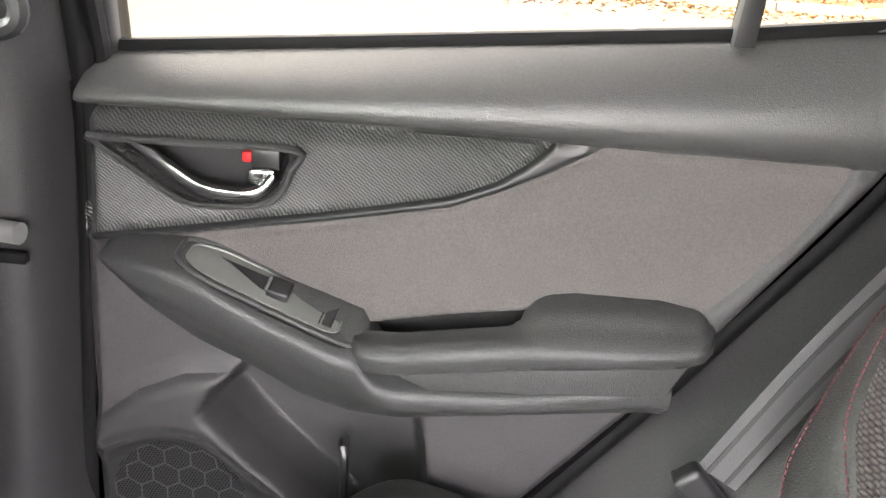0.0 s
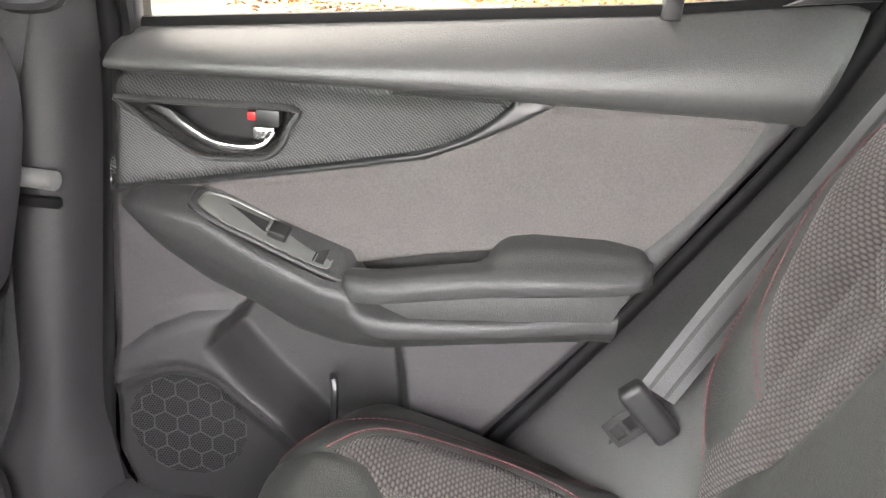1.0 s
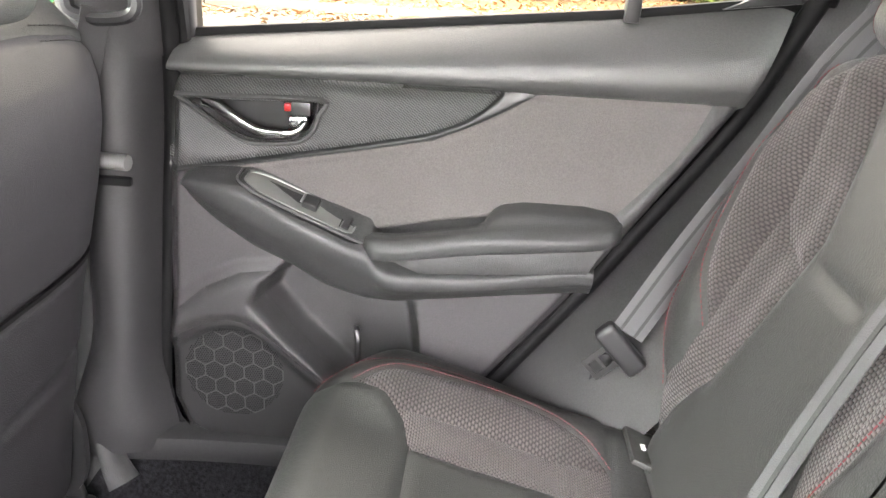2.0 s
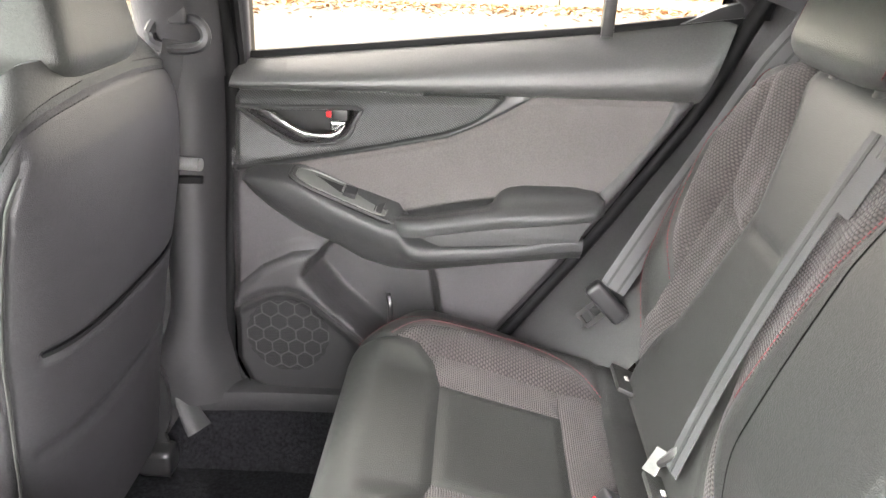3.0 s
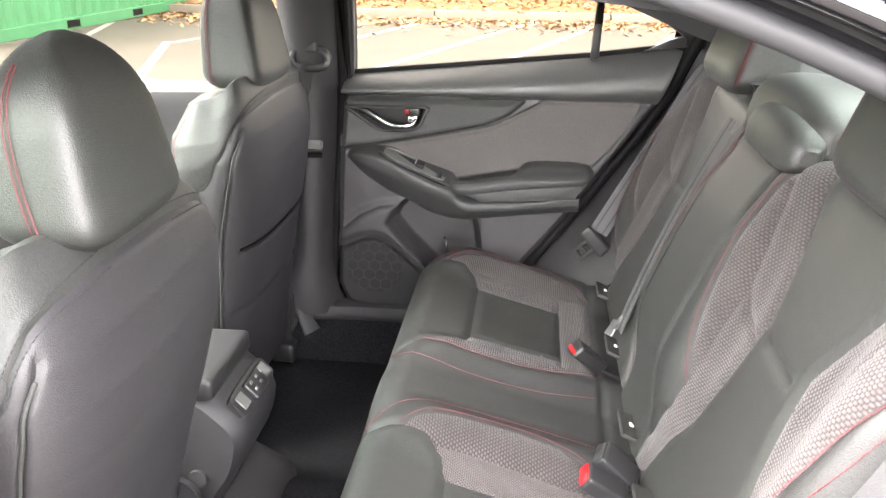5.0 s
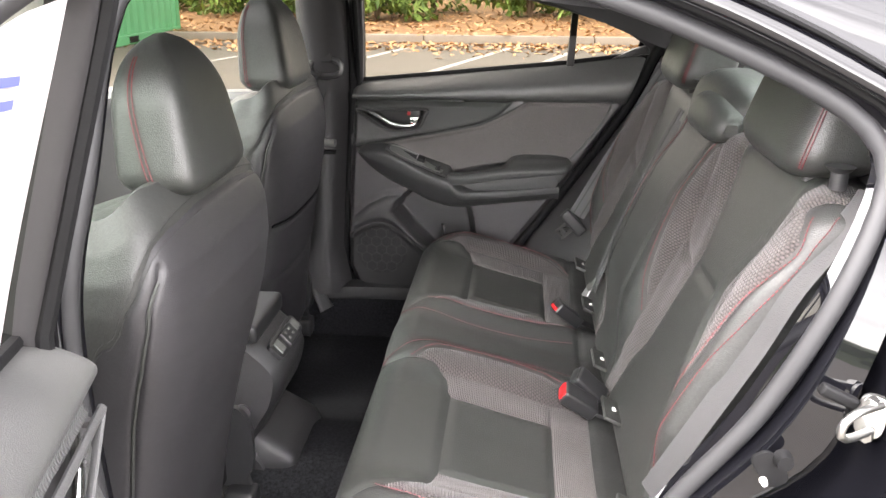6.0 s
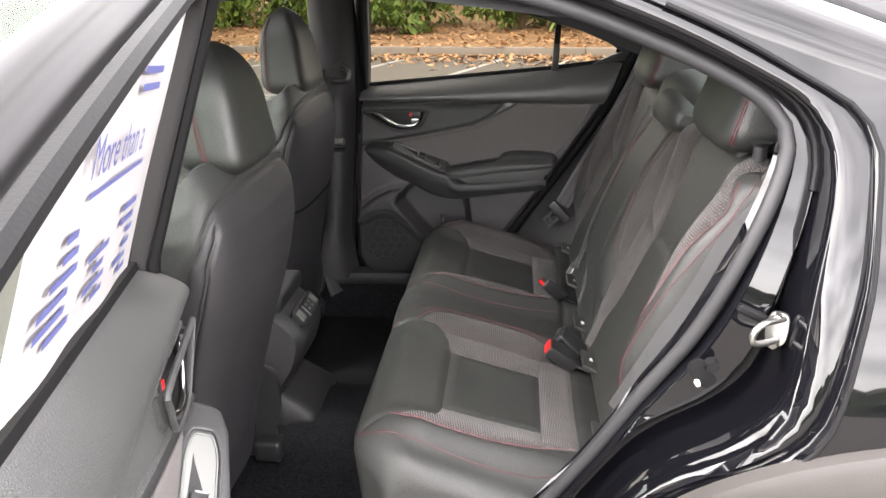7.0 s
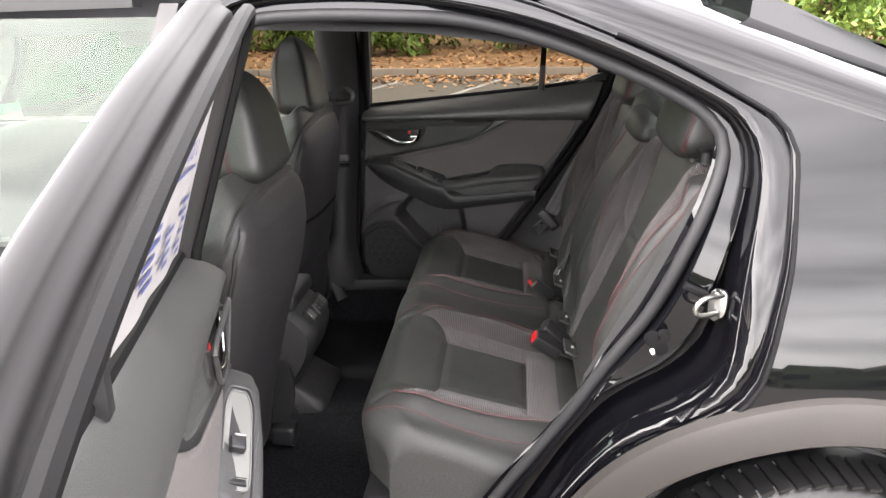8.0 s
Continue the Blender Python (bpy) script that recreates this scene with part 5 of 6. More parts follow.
bench = thing("rear_bench_cushion", "black vinyl rear bench cushion with knit inserts and red stitching", "seat cushion")
C_FRONT = [(-0.33, -0.205), (0.0, -0.212), (0.05, -0.200), (0.09, -0.185), (0.115, -0.155), (0.125, -0.115), (0.127, 0.115), (0.117, 0.155), (0.09, 0.185), (0.05, 0.200), (0.0, 0.212), (-0.33, 0.205)]
C_INS = [(0.127, -0.115), (0.305, -0.110), (0.305, 0.110), (0.127, 0.115)]
C_STRIP_A = [(0.127, 0.115), (0.305, 0.110), (0.305, 0.160), (0.20, 0.168), (0.105, 0.170), (0.117, 0.155)]
C_WING_A = [(0.05, 0.200), (0.075, 0.222), (0.13, 0.236), (0.22, 0.238), (0.29, 0.225), (0.34, 0.198), (0.37, 0.165), (0.305, 0.160), (0.20, 0.168), (0.105, 0.170), (0.09, 0.185)]
C_BACK = [(0.305, -0.165), (0.372, -0.165), (0.372, 0.165), (0.305, 0.165)]
neg = lambda poly: [(x, -y) for x, y in poly]
regs = []
for s in (1, -1):
    regs += [("front_pad", VINYL, mirrored(C_FRONT, s), ""), ("seat_insert", VINYL, mirrored(C_INS, s), ""), ("knit_strip", KNIT_FINE, mirrored(C_STRIP_A, s), "grey knit strip"), ("knit_strip", KNIT_FINE, mirrored(neg(C_STRIP_A), s), "grey knit strip"), ("knit_bolster", KNIT, mirrored(C_WING_A, s), "ridged grey knit bolster"), ("knit_bolster", KNIT, mirrored(neg(C_WING_A), s), "ridged grey knit bolster"), ("knit_back_strip", KNIT_FINE, mirrored(C_BACK, s), "grey knit strip")]
regs.append(("cushion_cover", VINYL_SIDE, None, "black vinyl cushion cover"))
quilt(bench, (-0.30, 0.47, -0.86, 0.86), 0.006, regs, cushion, seams=[[(0.372, -0.62), (0.372, 0.62)]], groove=0.0045, width=0.007)
red = []
for s in (1, -1):
    for k in (1, -1):
        w = [(0.045, 0.203), (0.075, 0.226), (0.13, 0.240), (0.22, 0.242), (0.29, 0.229), (0.34, 0.202), (0.372, 0.168)]
        red.append(smooth_line([(x, s * (0.345 + k * y)) for x, y in w], 60))
        e = [(-0.02, 0.222), (0.02, 0.252), (0.08, 0.278), (0.16, 0.288), (0.26, 0.284), (0.36, 0.266)]
        red.append(smooth_line([(x, s * (0.345 + k * y)) for x, y in e], 60))
stitches(bench, red, cushion, RED_THREAD)
part("seat_base", block(0.42, 1.36, 0.20, 0.02, 2, pose(0.21, 0, 0.37)), RUBBER, bench, "dark foam base")

BO, BU, BN = np.array((0.405, 0, 0.545)), np.array((0.346, 0, 0.938)), np.array((-0.938, 0, 0.346))


def backrest(p):
    s, v = p[:, 0], p[:, 1]
    a = np.abs(v)
    ad = np.abs(a - 0.345)
    top = 0.555 - 0.035 * ss(ad, 0.12, 0.30)
    r = 0.05
    arc = np.clip((s - (top - r)) / r, 0, 1.6)
    rest = np.maximum(0, s - (top - r) - 1.6 * r)
    along = np.where(s > top - r, top - r + r * np.sin(arc), s)
    out = np.where(s > top - r, -r * (1 - np.cos(arc)) - rest, 0.0)
    b = np.where(a > 0.345, 0.040 * (1 - ss(ad, 0.25, 0.315)), 0.036) * ss(ad, 0.11, 0.215) * ss(s, 0.05, 0.2) * (1 - 0.35 * ss(s, 0.38, 0.5))
    b = b + 0.012 * np.sin(np.clip(s / 0.5, 0, 1) * np.pi)
    edge = np.interp(s, [0.0, 0.10, 0.20, 0.30, 0.6], [0.505, 0.535, 0.565, 0.578, 0.578])
    side = np.clip((a - edge) / 0.03, 0, 1.5)
    y = np.where(a > edge, edge + 0.03 * np.sin(side), a)
    out = out + b - np.where(a > edge, 0.03 * (1 - np.cos(side)) + np.maximum(0, a - edge - 0.045), 0)
    P = BO + along[:, None] * BU + out[:, None] * BN
    P[:, 1] = y * np.sign(v)
    return P


B_EDGE = [(0.0, 0.205), (0.045, 0.188), (0.10, 0.155), (0.16, 0.118), (0.24, 0.093), (0.315, 0.078), (0.354, 0.074), (0.39, 0.090), (0.446, 0.114), (0.50, 0.138), (0.54, 0.148), (0.66, 0.155)]
B_PANEL = B_EDGE + [(x, -y) for x, y in B_EDGE[::-1]]
B_BAND = B_EDGE[:6] + [(0.332, 0.129), (0.358, 0.149), (0.29, 0.154), (0.205, 0.157), (0.147, 0.170), (0.05, 0.245), (0.0, 0.258)]
B_LEAF = [(0.205, 0.157), (0.25, 0.182), (0.29, 0.194), (0.33, 0.203), (0.377, 0.212), (0.435, 0.222), (0.476, 0.225), (0.515, 0.208), (0.47, 0.184), (0.415, 0.162), (0.358, 0.149), (0.29, 0.154)]
wider = lambda y: y if y < 0.16 else 0.16 + (y - 0.16) * 1.4
B_LEAF_OUT = [(x, wider(y)) if i < 7 else (x, y) for i, (x, y) in enumerate(B_LEAF)]
B_FEATHER = B_EDGE[5:] + [(0.66, 0.215), (0.56, 0.212), (0.515, 0.208), (0.47, 0.184), (0.415, 0.162), (0.358, 0.149), (0.332, 0.129)]
for s, name, lab in ((1, "rear_seat_back", "narrow rear seat back, black vinyl with grey knit wings"), (-1, "rear_seat_back", "wide rear seat back with centre section, black vinyl and knit")):
    sb = thing(name, lab, "seat back", "rear seat backs")
    vs = (-0.74, 0.105) if s < 0 else (0.108, 0.74)
    quilt(sb, (0.0, 0.66, *vs), 0.006, [
        ("back_panel", VINYL, mirrored(B_PANEL, s), ""),
        ("knit_band", KNIT, mirrored(B_BAND, s), "ridged grey knit band"),
        ("knit_band", KNIT, mirrored(neg(B_BAND), s), "ridged grey knit band"),
        ("knit_leaf", KNIT, mirrored(B_LEAF_OUT, s), "leaf-shaped ridged grey knit bolster"),
        ("knit_leaf", KNIT, mirrored(neg(B_LEAF), s), "leaf-shaped ridged grey knit bolster"),
        ("knit_feather", KNIT, mirrored(B_FEATHER, s), "ridged grey knit shoulder wing"),
        ("knit_feather", KNIT, mirrored(neg(B_FEATHER), s), "ridged grey knit shoulder wing"),
        ("side_bolster", VINYL_SIDE, [(-0.1, s * 0.345), (0.8, s * 0.345), (0.8, s * 0.9), (-0.1, s * 0.9)], "black vinyl outer bolster", "quiet"),
        ("back_cover", VINYL_SIDE, None, ""),
    ], backrest, seams=[[(0.332, s * 0.300), (0.332, s * 0.390)]] + ([[(0.0, -0.09), (0.6, -0.09)]] if s < 0 else []), groove=0.005, width=0.008)
    lines = []
    for k in (1, -1):
        lines.append(smooth_line([(x, s * (0.345 + k * (wider(y) if k > 0 else y))) for x, y in ((0.20, 0.158), (0.25, 0.186), (0.29, 0.198), (0.33, 0.207), (0.377, 0.216), (0.435, 0.226), (0.476, 0.229), (0.515, 0.212))], 70))
    lines.append(smooth_line([(x, s * (0.345 + y)) for x, y in ((0.10, 0.200), (0.20, 0.222), (0.28, 0.240), (0.36, 0.258), (0.44, 0.266), (0.50, 0.262), (0.535, 0.246))], 70))
    stitches(sb, lines, backrest, RED_THREAD)
# fill behind the seat backs
tagged(part("seat_back_core", block(0.06, 1.30, 0.52, 0.02, 2, pose(0.545, 0, 0.79) @ pose(0, 0, 0, 0, 20.2, 0)), RUBBER), "dark back of the rear seat", "seat back", kind="structure")


def headrest(name, label, y0, x_front, depth, half, z0, z1, top_half, posts=0.06, group="rear headrests", slope=0.22, stitch_x=None, power=3.6, bend=0.0, dome=0.72, pair=0.05):
    h = thing(name, label, "headrest", group)
    n = 26
    secs, size = [], []
    for k in np.linspace(0, 1, n):
        z = z0 + (z1 - z0) * k
        rnd = max(0.02, (1 - max(0, (k - dome) / (1 - dome)) ** 2.4) if k > dome else (1 - max(0, (0.16 - k) / 0.16) ** 2.2 * 0.45))
        w = (half + (top_half - half) * k ** 1.4) * (rnd ** 0.45)
        dp = depth / 2 * (rnd ** 0.6) * (1 - 0.25 * k)
        cx = x_front + depth / 2 + slope * (z - z0)
        size.append((w, dp))
        secs.append([(x, y, z) for x, y in ring(cx, y0, dp, w, power, 64)])
    part("pad", loft(secs), VINYL, h, "black vinyl headrest pad", angle=70)
    for s in (-1, 1):
        part("post", tube([(x_front + depth / 2 - 0.004, y0 + s * posts, z0 - 0.05), (x_front + depth / 2, y0 + s * posts, z0 + 0.03)], 0.006, 10), DULL_STEEL, h, "dark steel post")
        part("guide", tube([(x_front + depth / 2 - 0.003, y0 + s * posts, z0 - 0.016), (x_front + depth / 2 - 0.002, y0 + s * posts, z0 - 0.004)], [0.014, 0.011], 14), SATIN, h, "black plastic post guide")
    bm = bmesh.new()
    if stitch_x is not None:
        lines = []
        for s in (-1, 1):
            for off in (0.0, pair):
                ln = []
                for k in np.linspace(0.06, 0.88, 60):
                    i = min(n - 1.001, k * (n - 1))
                    f = i % 1
                    z = z0 + (z1 - z0) * k
                    w = size[int(i)][0] * (1 - f) + size[int(i) + 1][0] * f
                    dp = size[int(i)][1] * (1 - f) + size[int(i) + 1][1] * f
                    q = 2 * stitch_x + off + bend * (1 - k) ** 2
                    cx = x_front + depth / 2 + slope * (z - z0)
                    ln.append((cx + q * dp, y0 + s * (w * (1 - abs(q) ** power) ** (1 / power) + 0.0022), z))
                lines.append(np.array(ln))
        for ln in lines:
            for a, b in zip(ln[:-1:1], ln[1::1]):
                q = a + (b - a) * 0.75
                b2 = tube([a, q], 0.0009, 5)
                me = bpy.data.meshes.new("tmp")
                b2.to_mesh(me)
                b2.free()
                bm.from_mesh(me)
                bpy.data.meshes.remove(me)
        tagged(part("stitching", bm, RED_THREAD, h, "red contrast stitching"), kind="stuff")
    else:
        bm.free()
    return h


for s in (1, -1):
    headrest("rear_headrest", "black vinyl rear headrest with red stitching", s * 0.385, 0.542, 0.13, 0.145, 1.055, 1.29, 0.118, stitch_x=-0.40, slope=0.25, power=5.0)
    part("release_button", tube([(0.598, s * 0.385 - 0.165, 1.055), (0.598, s * 0.385 - 0.165, 1.075), (0.598, s * 0.385 - 0.165, 1.082)], [0.010, 0.010, 0.017], 14), SATIN, bpy.data.objects["rear_headrest" if s > 0 else "rear_headrest.001"], "black release button")
# low centre headrest: a broad saddle with a smaller pad in front
mid = thing("centre_headrest", "low rounded black vinyl centre headrest", "headrest", "rear headrests")


def pillow(y0, half, x0, z0, hx, hz, power):
    secs = []
    for k in np.sin(np.linspace(-1, 1, 31) * math.pi / 2):
        w = max(0.02, 1 - abs(k) ** power) ** (1 / power)
        secs.append([(x + 0.25 * (z - z0), y0 + half * k, z - 0.012 * k * k) for x, z in ring(x0, z0, hx * w, hz * w, 2.9, 32)])
    return loft(secs)


part("pad", pillow(0.02, 0.165, 0.615, 1.072, 0.058, 0.052, 3.2), VINYL, mid, "", angle=70)
part("front_pad", pillow(-0.035, 0.115, 0.572, 1.058, 0.036, 0.036, 3.0), VINYL, mid, "", angle=70)

# child seat anchor flaps with white buttons
for y, z in ((0.517, 0.566), (0.246, 0.566), (-0.039, 0.57), (-0.255, 0.582), (-0.52, 0.57)):
    f = thing("anchor_flap", "black vinyl child seat anchor flap with white button", "flap", "anchor flaps")
    part("flap", block(0.055, 0.075, 0.008, 0.003, 2, pose(0.412, y, z - 0.004, 0, 25, 0)), VINYL, f)
    part("button", tube([(0.405, y, z - 0.002), (0.403, y, z + 0.0045)], [0.0068, 0.0055], 14), WHITE_TAG, f, "round white button")


# buckles
def buckle(at, label, tilt=(0, 0, 0), button=RED, slice_h=0.014, strip_w=0.020):
    b = thing("belt_buckle", label, "buckle", "belt buckles")
    m = pose(*at, *tilt)
    part("housing", block(0.028, 0.040, 0.070, 0.006, 3, m), SATIN, b)
    part("release_button", block(strip_w, 0.032, slice_h, min(0.004, 0.3 * slice_h), 2, m @ pose(0.5 * strip_w - 0.010, 0, 0.038 - 0.5 * slice_h)), button, b, "release button")
    part("stalk", ribbon([m @ Vector((0, 0, -0.03)), m @ Vector((0.012, 0, -0.09))], (0, 1, 0), 0.035, 0.006), STRAP_DARK, b)


buckle((0.352, 0.215, 0.558), "black seat belt buckle with red button on the cushion", (0, -50, 15), RED, 0.006, 0.008)
buckle((0.352, -0.195, 0.566), "black seat belt buckle with large red button", (20, -55, -20), RED, 0.024)
buckle((0.372, -0.160, 0.575), "plain black seat belt buckle lying behind another", (25, -40, -35), SATIN)

# far outer belt: strap, tongue, anchor
belt = thing("seat_belt", "grey seat belt with black tongue beside the rear seat", "seat belt", "rear seat belts")
bl = smooth_line([(0.62, 0.585, 1.10), (0.572, 0.608, 1.02), (0.516, 0.628, 0.90), (0.455, 0.634, 0.787), (0.391, 0.628, 0.668)], 22)
part("strap", ribbon(bl, (0.85, -0.15, -0.43), 0.043, 0.0016), STRAP, belt, "grey ribbed webbing")
for off in (-0.010, 0.010):
    part("woven_stripe", ribbon([tuple(Vector(p) + Vector((0.85, -0.15, -0.43)).normalized() * off + Vector((0, -0.0012, 0))) for p in bl], (0.85, -0.15, -0.43), 0.004, 0.0012), STRAP_DARK, belt, "darker woven stripe")
tx, ty = Vector((0.69, -0.08, -0.72)).normalized(), Vector((-0.05, -1, 0.06)).normalized()
tz = tx.cross(ty).normalized()
tm = axes((0.383, 0.618, 0.650), tx, tz.cross(tx), tz)
part("tongue", block(0.076, 0.024, 0.030, 0.008, 4, tm), SATIN, belt, "black plastic tongue cover")
part("tongue_lip", block(0.070, 0.005, 0.006, 0.002, 2, tm @ pose(0, -0.0125, 0.011)), SATIN, belt)
sgn = -1 if tz.z > 0 else 1
for dx, wx in ((-0.017, 0.009), (0.017, 0.009)):
    part("tongue_plate", block(wx, 0.003, 0.040, 0.001, 1, tm @ pose(dx * 0.75, 0, sgn * 0.030)), DULL_STEEL, belt, "steel plate beside the slot")
for dz in (0.018, 0.035, 0.052):
    part("tongue_plate", block(0.034, 0.003, 0.006, 0.001, 1, tm @ pose(0, 0, sgn * (dz - 0.003))), DULL_STEEL, belt, "steel plate beside the slot")
part("lower_strap", ribbon(smooth_line([(0.372, 0.640, 0.63), (0.378, 0.652, 0.57), (0.39, 0.66, 0.50)], 8), (1, 0.1, -0.3), 0.045, 0.0016), STRAP_DARK, belt)

cbelt = thing("seat_belt", "grey centre seat belt lying over the seat back", "seat belt", "rear seat belts")
cl = [backrest(np.array([[s, 0.238]]))[0] + BN * 0.014 for s in np.linspace(0.06, 0.50, 22)]
part("strap", ribbon([tuple(p) for p in cl], (0.28, -0.72, 0.3), 0.028, 0.0016), STRAP, cbelt, "grey webbing seen almost edge on")
part("woven_stripe", ribbon([tuple(p + BN * 0.0012) for p in cl], (0.28, -0.72, 0.3), 0.005, 0.0012), STRAP_DARK, cbelt, "darker woven stripe")
part("sewn_tag", ribbon([tuple(cl[-2] + np.array((0, -0.03, 0.0))), tuple(cl[-5] + np.array((0, -0.03, 0)))], (0.28, -0.72, 0.3), 0.022, 0.001), STRAP, cbelt, "pale sewn label")
part("tongue", tube(smooth_line([(0.40, 0.262, 0.60), (0.415, 0.250, 0.622), (0.428, 0.245, 0.648)], 8), [0.004, 0.006, 0.007, 0.009, 0.009, 0.008, 0.007, 0.006], 8), STEEL, cbelt, "bright steel tongue")
part("plate", slab([(-0.012, 0), (0.012, 0), (0.01, 0.035), (-0.01, 0.035)], 0.0025, 0.0006, 1, axes((0.392, 0.275, 0.578), (0.5, -0.8, 0.1), (0.45, 0.2, 0.85), (-0.6, -0.5, 0.5))), STEEL, cbelt)
nbelt = thing("seat_belt", "seat belt along the outer edge of the seat back, shaded by darker webbing", "seat belt", "rear seat belts")
nl = smooth_line([(0.612, -0.580, 1.068), (0.598, -0.592, 1.052), (0.563, -0.604, 1.005), (0.530, -0.610, 0.955), (0.502, -0.612, 0.893), (0.475, -0.612, 0.838), (0.430, -0.612, 0.750), (0.394, -0.612, 0.68)], 24)
# grey strap in the dark webbing, which shades it by colour
part("strap", ribbon([(a + 0.012, b - 0.004, c - 0.006) for a, b, c in nl], (-0.35, 0.75, 0.1), 0.034, 0.0016), STRAP_DARK, nbelt)
part("anchor", block(0.03, 0.02, 0.04, 0.005, 2, pose(0.40, -0.62, 0.60, 0, 30, 0)), STEEL, nbelt, "bright steel end fitting")


# ---- front seats ----
def front_seat(x, y, dz, label, pocket, wide):
    """x: the rearmost point of the back at mid height; y: its middle."""
    s = thing("bucket_seat", label, "seat", "front seats")

    def back(p):
        # u: angle-like across (-1..1 rear face, beyond to the sides), v: height
        u, z = p[:, 0], p[:, 1]
        t = np.clip((z - 0.40) / 0.65, 0, 1)
        half = np.interp(z, [0.40, 0.50, 0.60, 0.70, 0.78, 0.86, 0.93, 0.98, 1.02, 1.055], [0.175, 0.185, 0.193, 0.20, 0.214, 0.230, 0.240, 0.238, 0.222, 0.185]) + wide * np.interp(z, [0.4, 0.6, 0.75, 0.95, 1.05], [0.035, 0.03, 0.022, 0.012, 0.0])
        xr = x + np.interp(z, [0.40, 0.50, 0.60, 0.68, 0.76, 0.83, 0.90, 0.96, 1.01, 1.055], [-0.105, -0.09, -0.068, -0.048, -0.025, -0.009, 0.0, -0.004, -0.022, -0.06]) * (1 - 0.35 * wide)
        depth = np.interp(z, [0.40, 0.75, 1.0, 1.055], [0.13, 0.112, 0.085, 0.06])
        a = u * np.pi * 0.5
        c, q = np.cos(a), np.sin(a)
        yy = y + half * np.sign(q) * np.abs(q) ** 0.62
        cc = np.sign(c) * np.abs(c) ** 0.5
        xx = xr - depth * (1 - cc)
        zz = z + dz - 0.05 * ss(t, 0.6, 1.0) * ss(np.abs(u), 0.5, 1.3)
        return np.stack([xx, yy, zz], 1)

    area = (-1.75, 1.75, 0.40, 1.055)
    edge = [(1.14, 0.38), (1.10, 0.60), (1.05, 0.76), (1.01, 0.86), (0.95, 0.935), (0.80, 0.972), (0.60, 0.996), (0.36, 1.010), (0.10, 1.018)]
    poly = edge + [(-a, b) for a, b in edge[::-1]]
    regs = [("back_panel", BACK_CLOTH, poly, "black vinyl back panel"), ("side_panel", VINYL_SIDE, [(0.0, 0.3), (2.0, 0.3), (2.0, 1.2), (0.0, 1.2)], "black vinyl shoulder", "quiet"), ("side_panel", VINYL_SIDE, None, "black vinyl shoulder")]
    soft = []
    if pocket:
        soft += [([(-0.155, 0.735), (0.155, 0.735)], 0.010, 0.006), ([(-0.155, 0.60), (0.155, 0.60)], 0.004, 0.010)]

    def scaled(p):
        return back(p * (4.0, 1.0))
    sc = lambda q: [(a / 4.0, b) for a, b in q]
    rib = [[(k * 0.60, 0.970), (k * 0.78, 0.922), (k * 0.86, 0.83), (k * 0.87, 0.74), (k * 0.82, 0.65), (k * 0.77, 0.55), (k * 0.75, 0.42)] for k in (1, -1)]
    quilt(s, (area[0] / 4, area[1] / 4, area[2], area[3]), 0.0052, [(r[0], r[1], sc(r[2]) if r[2] is not None else None, *r[3:]) for r in regs], scaled, seams=[sc(r) for r in rib], groove=0.005, width=0.006, soft_seams=soft)
    for r in rib:
        ln = scaled(np.array(sc(smooth_line(r, 40).tolist())))
        part("piping", tube([tuple(p) for p in ln[3:]], 0.0024, 6), VINYL_SIDE, s, "raised black piping")
    dark = [sc(smooth_line([(k * u, z - 0.008) for u, z in edge[1:]], 70).tolist()) for k in (1, -1)] + [sc(smooth_line([(k * u, z + 0.008) for u, z in edge[1:]], 70).tolist()) for k in (1, -1)]
    stitches(s, dark, scaled, DARK_THREAD, step=0.007, length=0.004, name="seam_thread", label="dark seam thread")
    rd = [sc(smooth_line([(k * 1.30, 0.44), (k * 1.28, 0.80), (k * 1.26, 0.93), (k * 1.24, 1.0), (k * 1.18, 1.04)], 50).tolist()) for k in (1, -1)]
    stitches(s, rd, scaled, RED_THREAD)
    # top cap
    top = back(np.stack([np.linspace(-1.75, 1.75, 41), np.full(41, 1.055)], 1))
    c = top.mean(0) - np.array((0, 0, 0.014))
    part("top_cap", strip([[tuple(p) for p in top], [tuple(c + (p - c) * 0.85 + np.array((0, 0, 0.006))) for p in top], [tuple(c + (p - c) * 0.45 + np.array((0, 0, 0.006))) for p in top], [tuple(c + (p - c) * 0.02 + np.array((0, 0, 0.004))) for p in top]]), VINYL, s, "", angle=70)
    if pocket:
        pts = scaled(np.array(sc([(k, 0.737) for k in np.linspace(-0.62, 0.62, 30)])))
        part("pocket_slit", ribbon([tuple(p + np.array((-0.001, 0, 0))) for p in pts], (0, 0, 1), 0.005, 0.004), RUBBER, s, "dark pocket slit")
    # cushion and rails
    secs = []
    for k in np.linspace(0, 1, 12):
        w = max(0.2, 1 - abs(2 * k - 1) ** 6) ** 0.4
        secs.append([(x - 0.16 - 0.46 * k, a, b) for a, b in ring(y, 0.50 + dz + 0.02 * k, 0.255 * w, 0.075 * w, 4, 32)])
    part("seat_cushion", loft(secs), VINYL, s, "black vinyl front seat cushion", angle=60)
    part("seat_pan", block(0.42, 0.40, 0.05, 0.01, 2, pose(x - 0.34, y, 0.405 + dz)), RUBBER, s)
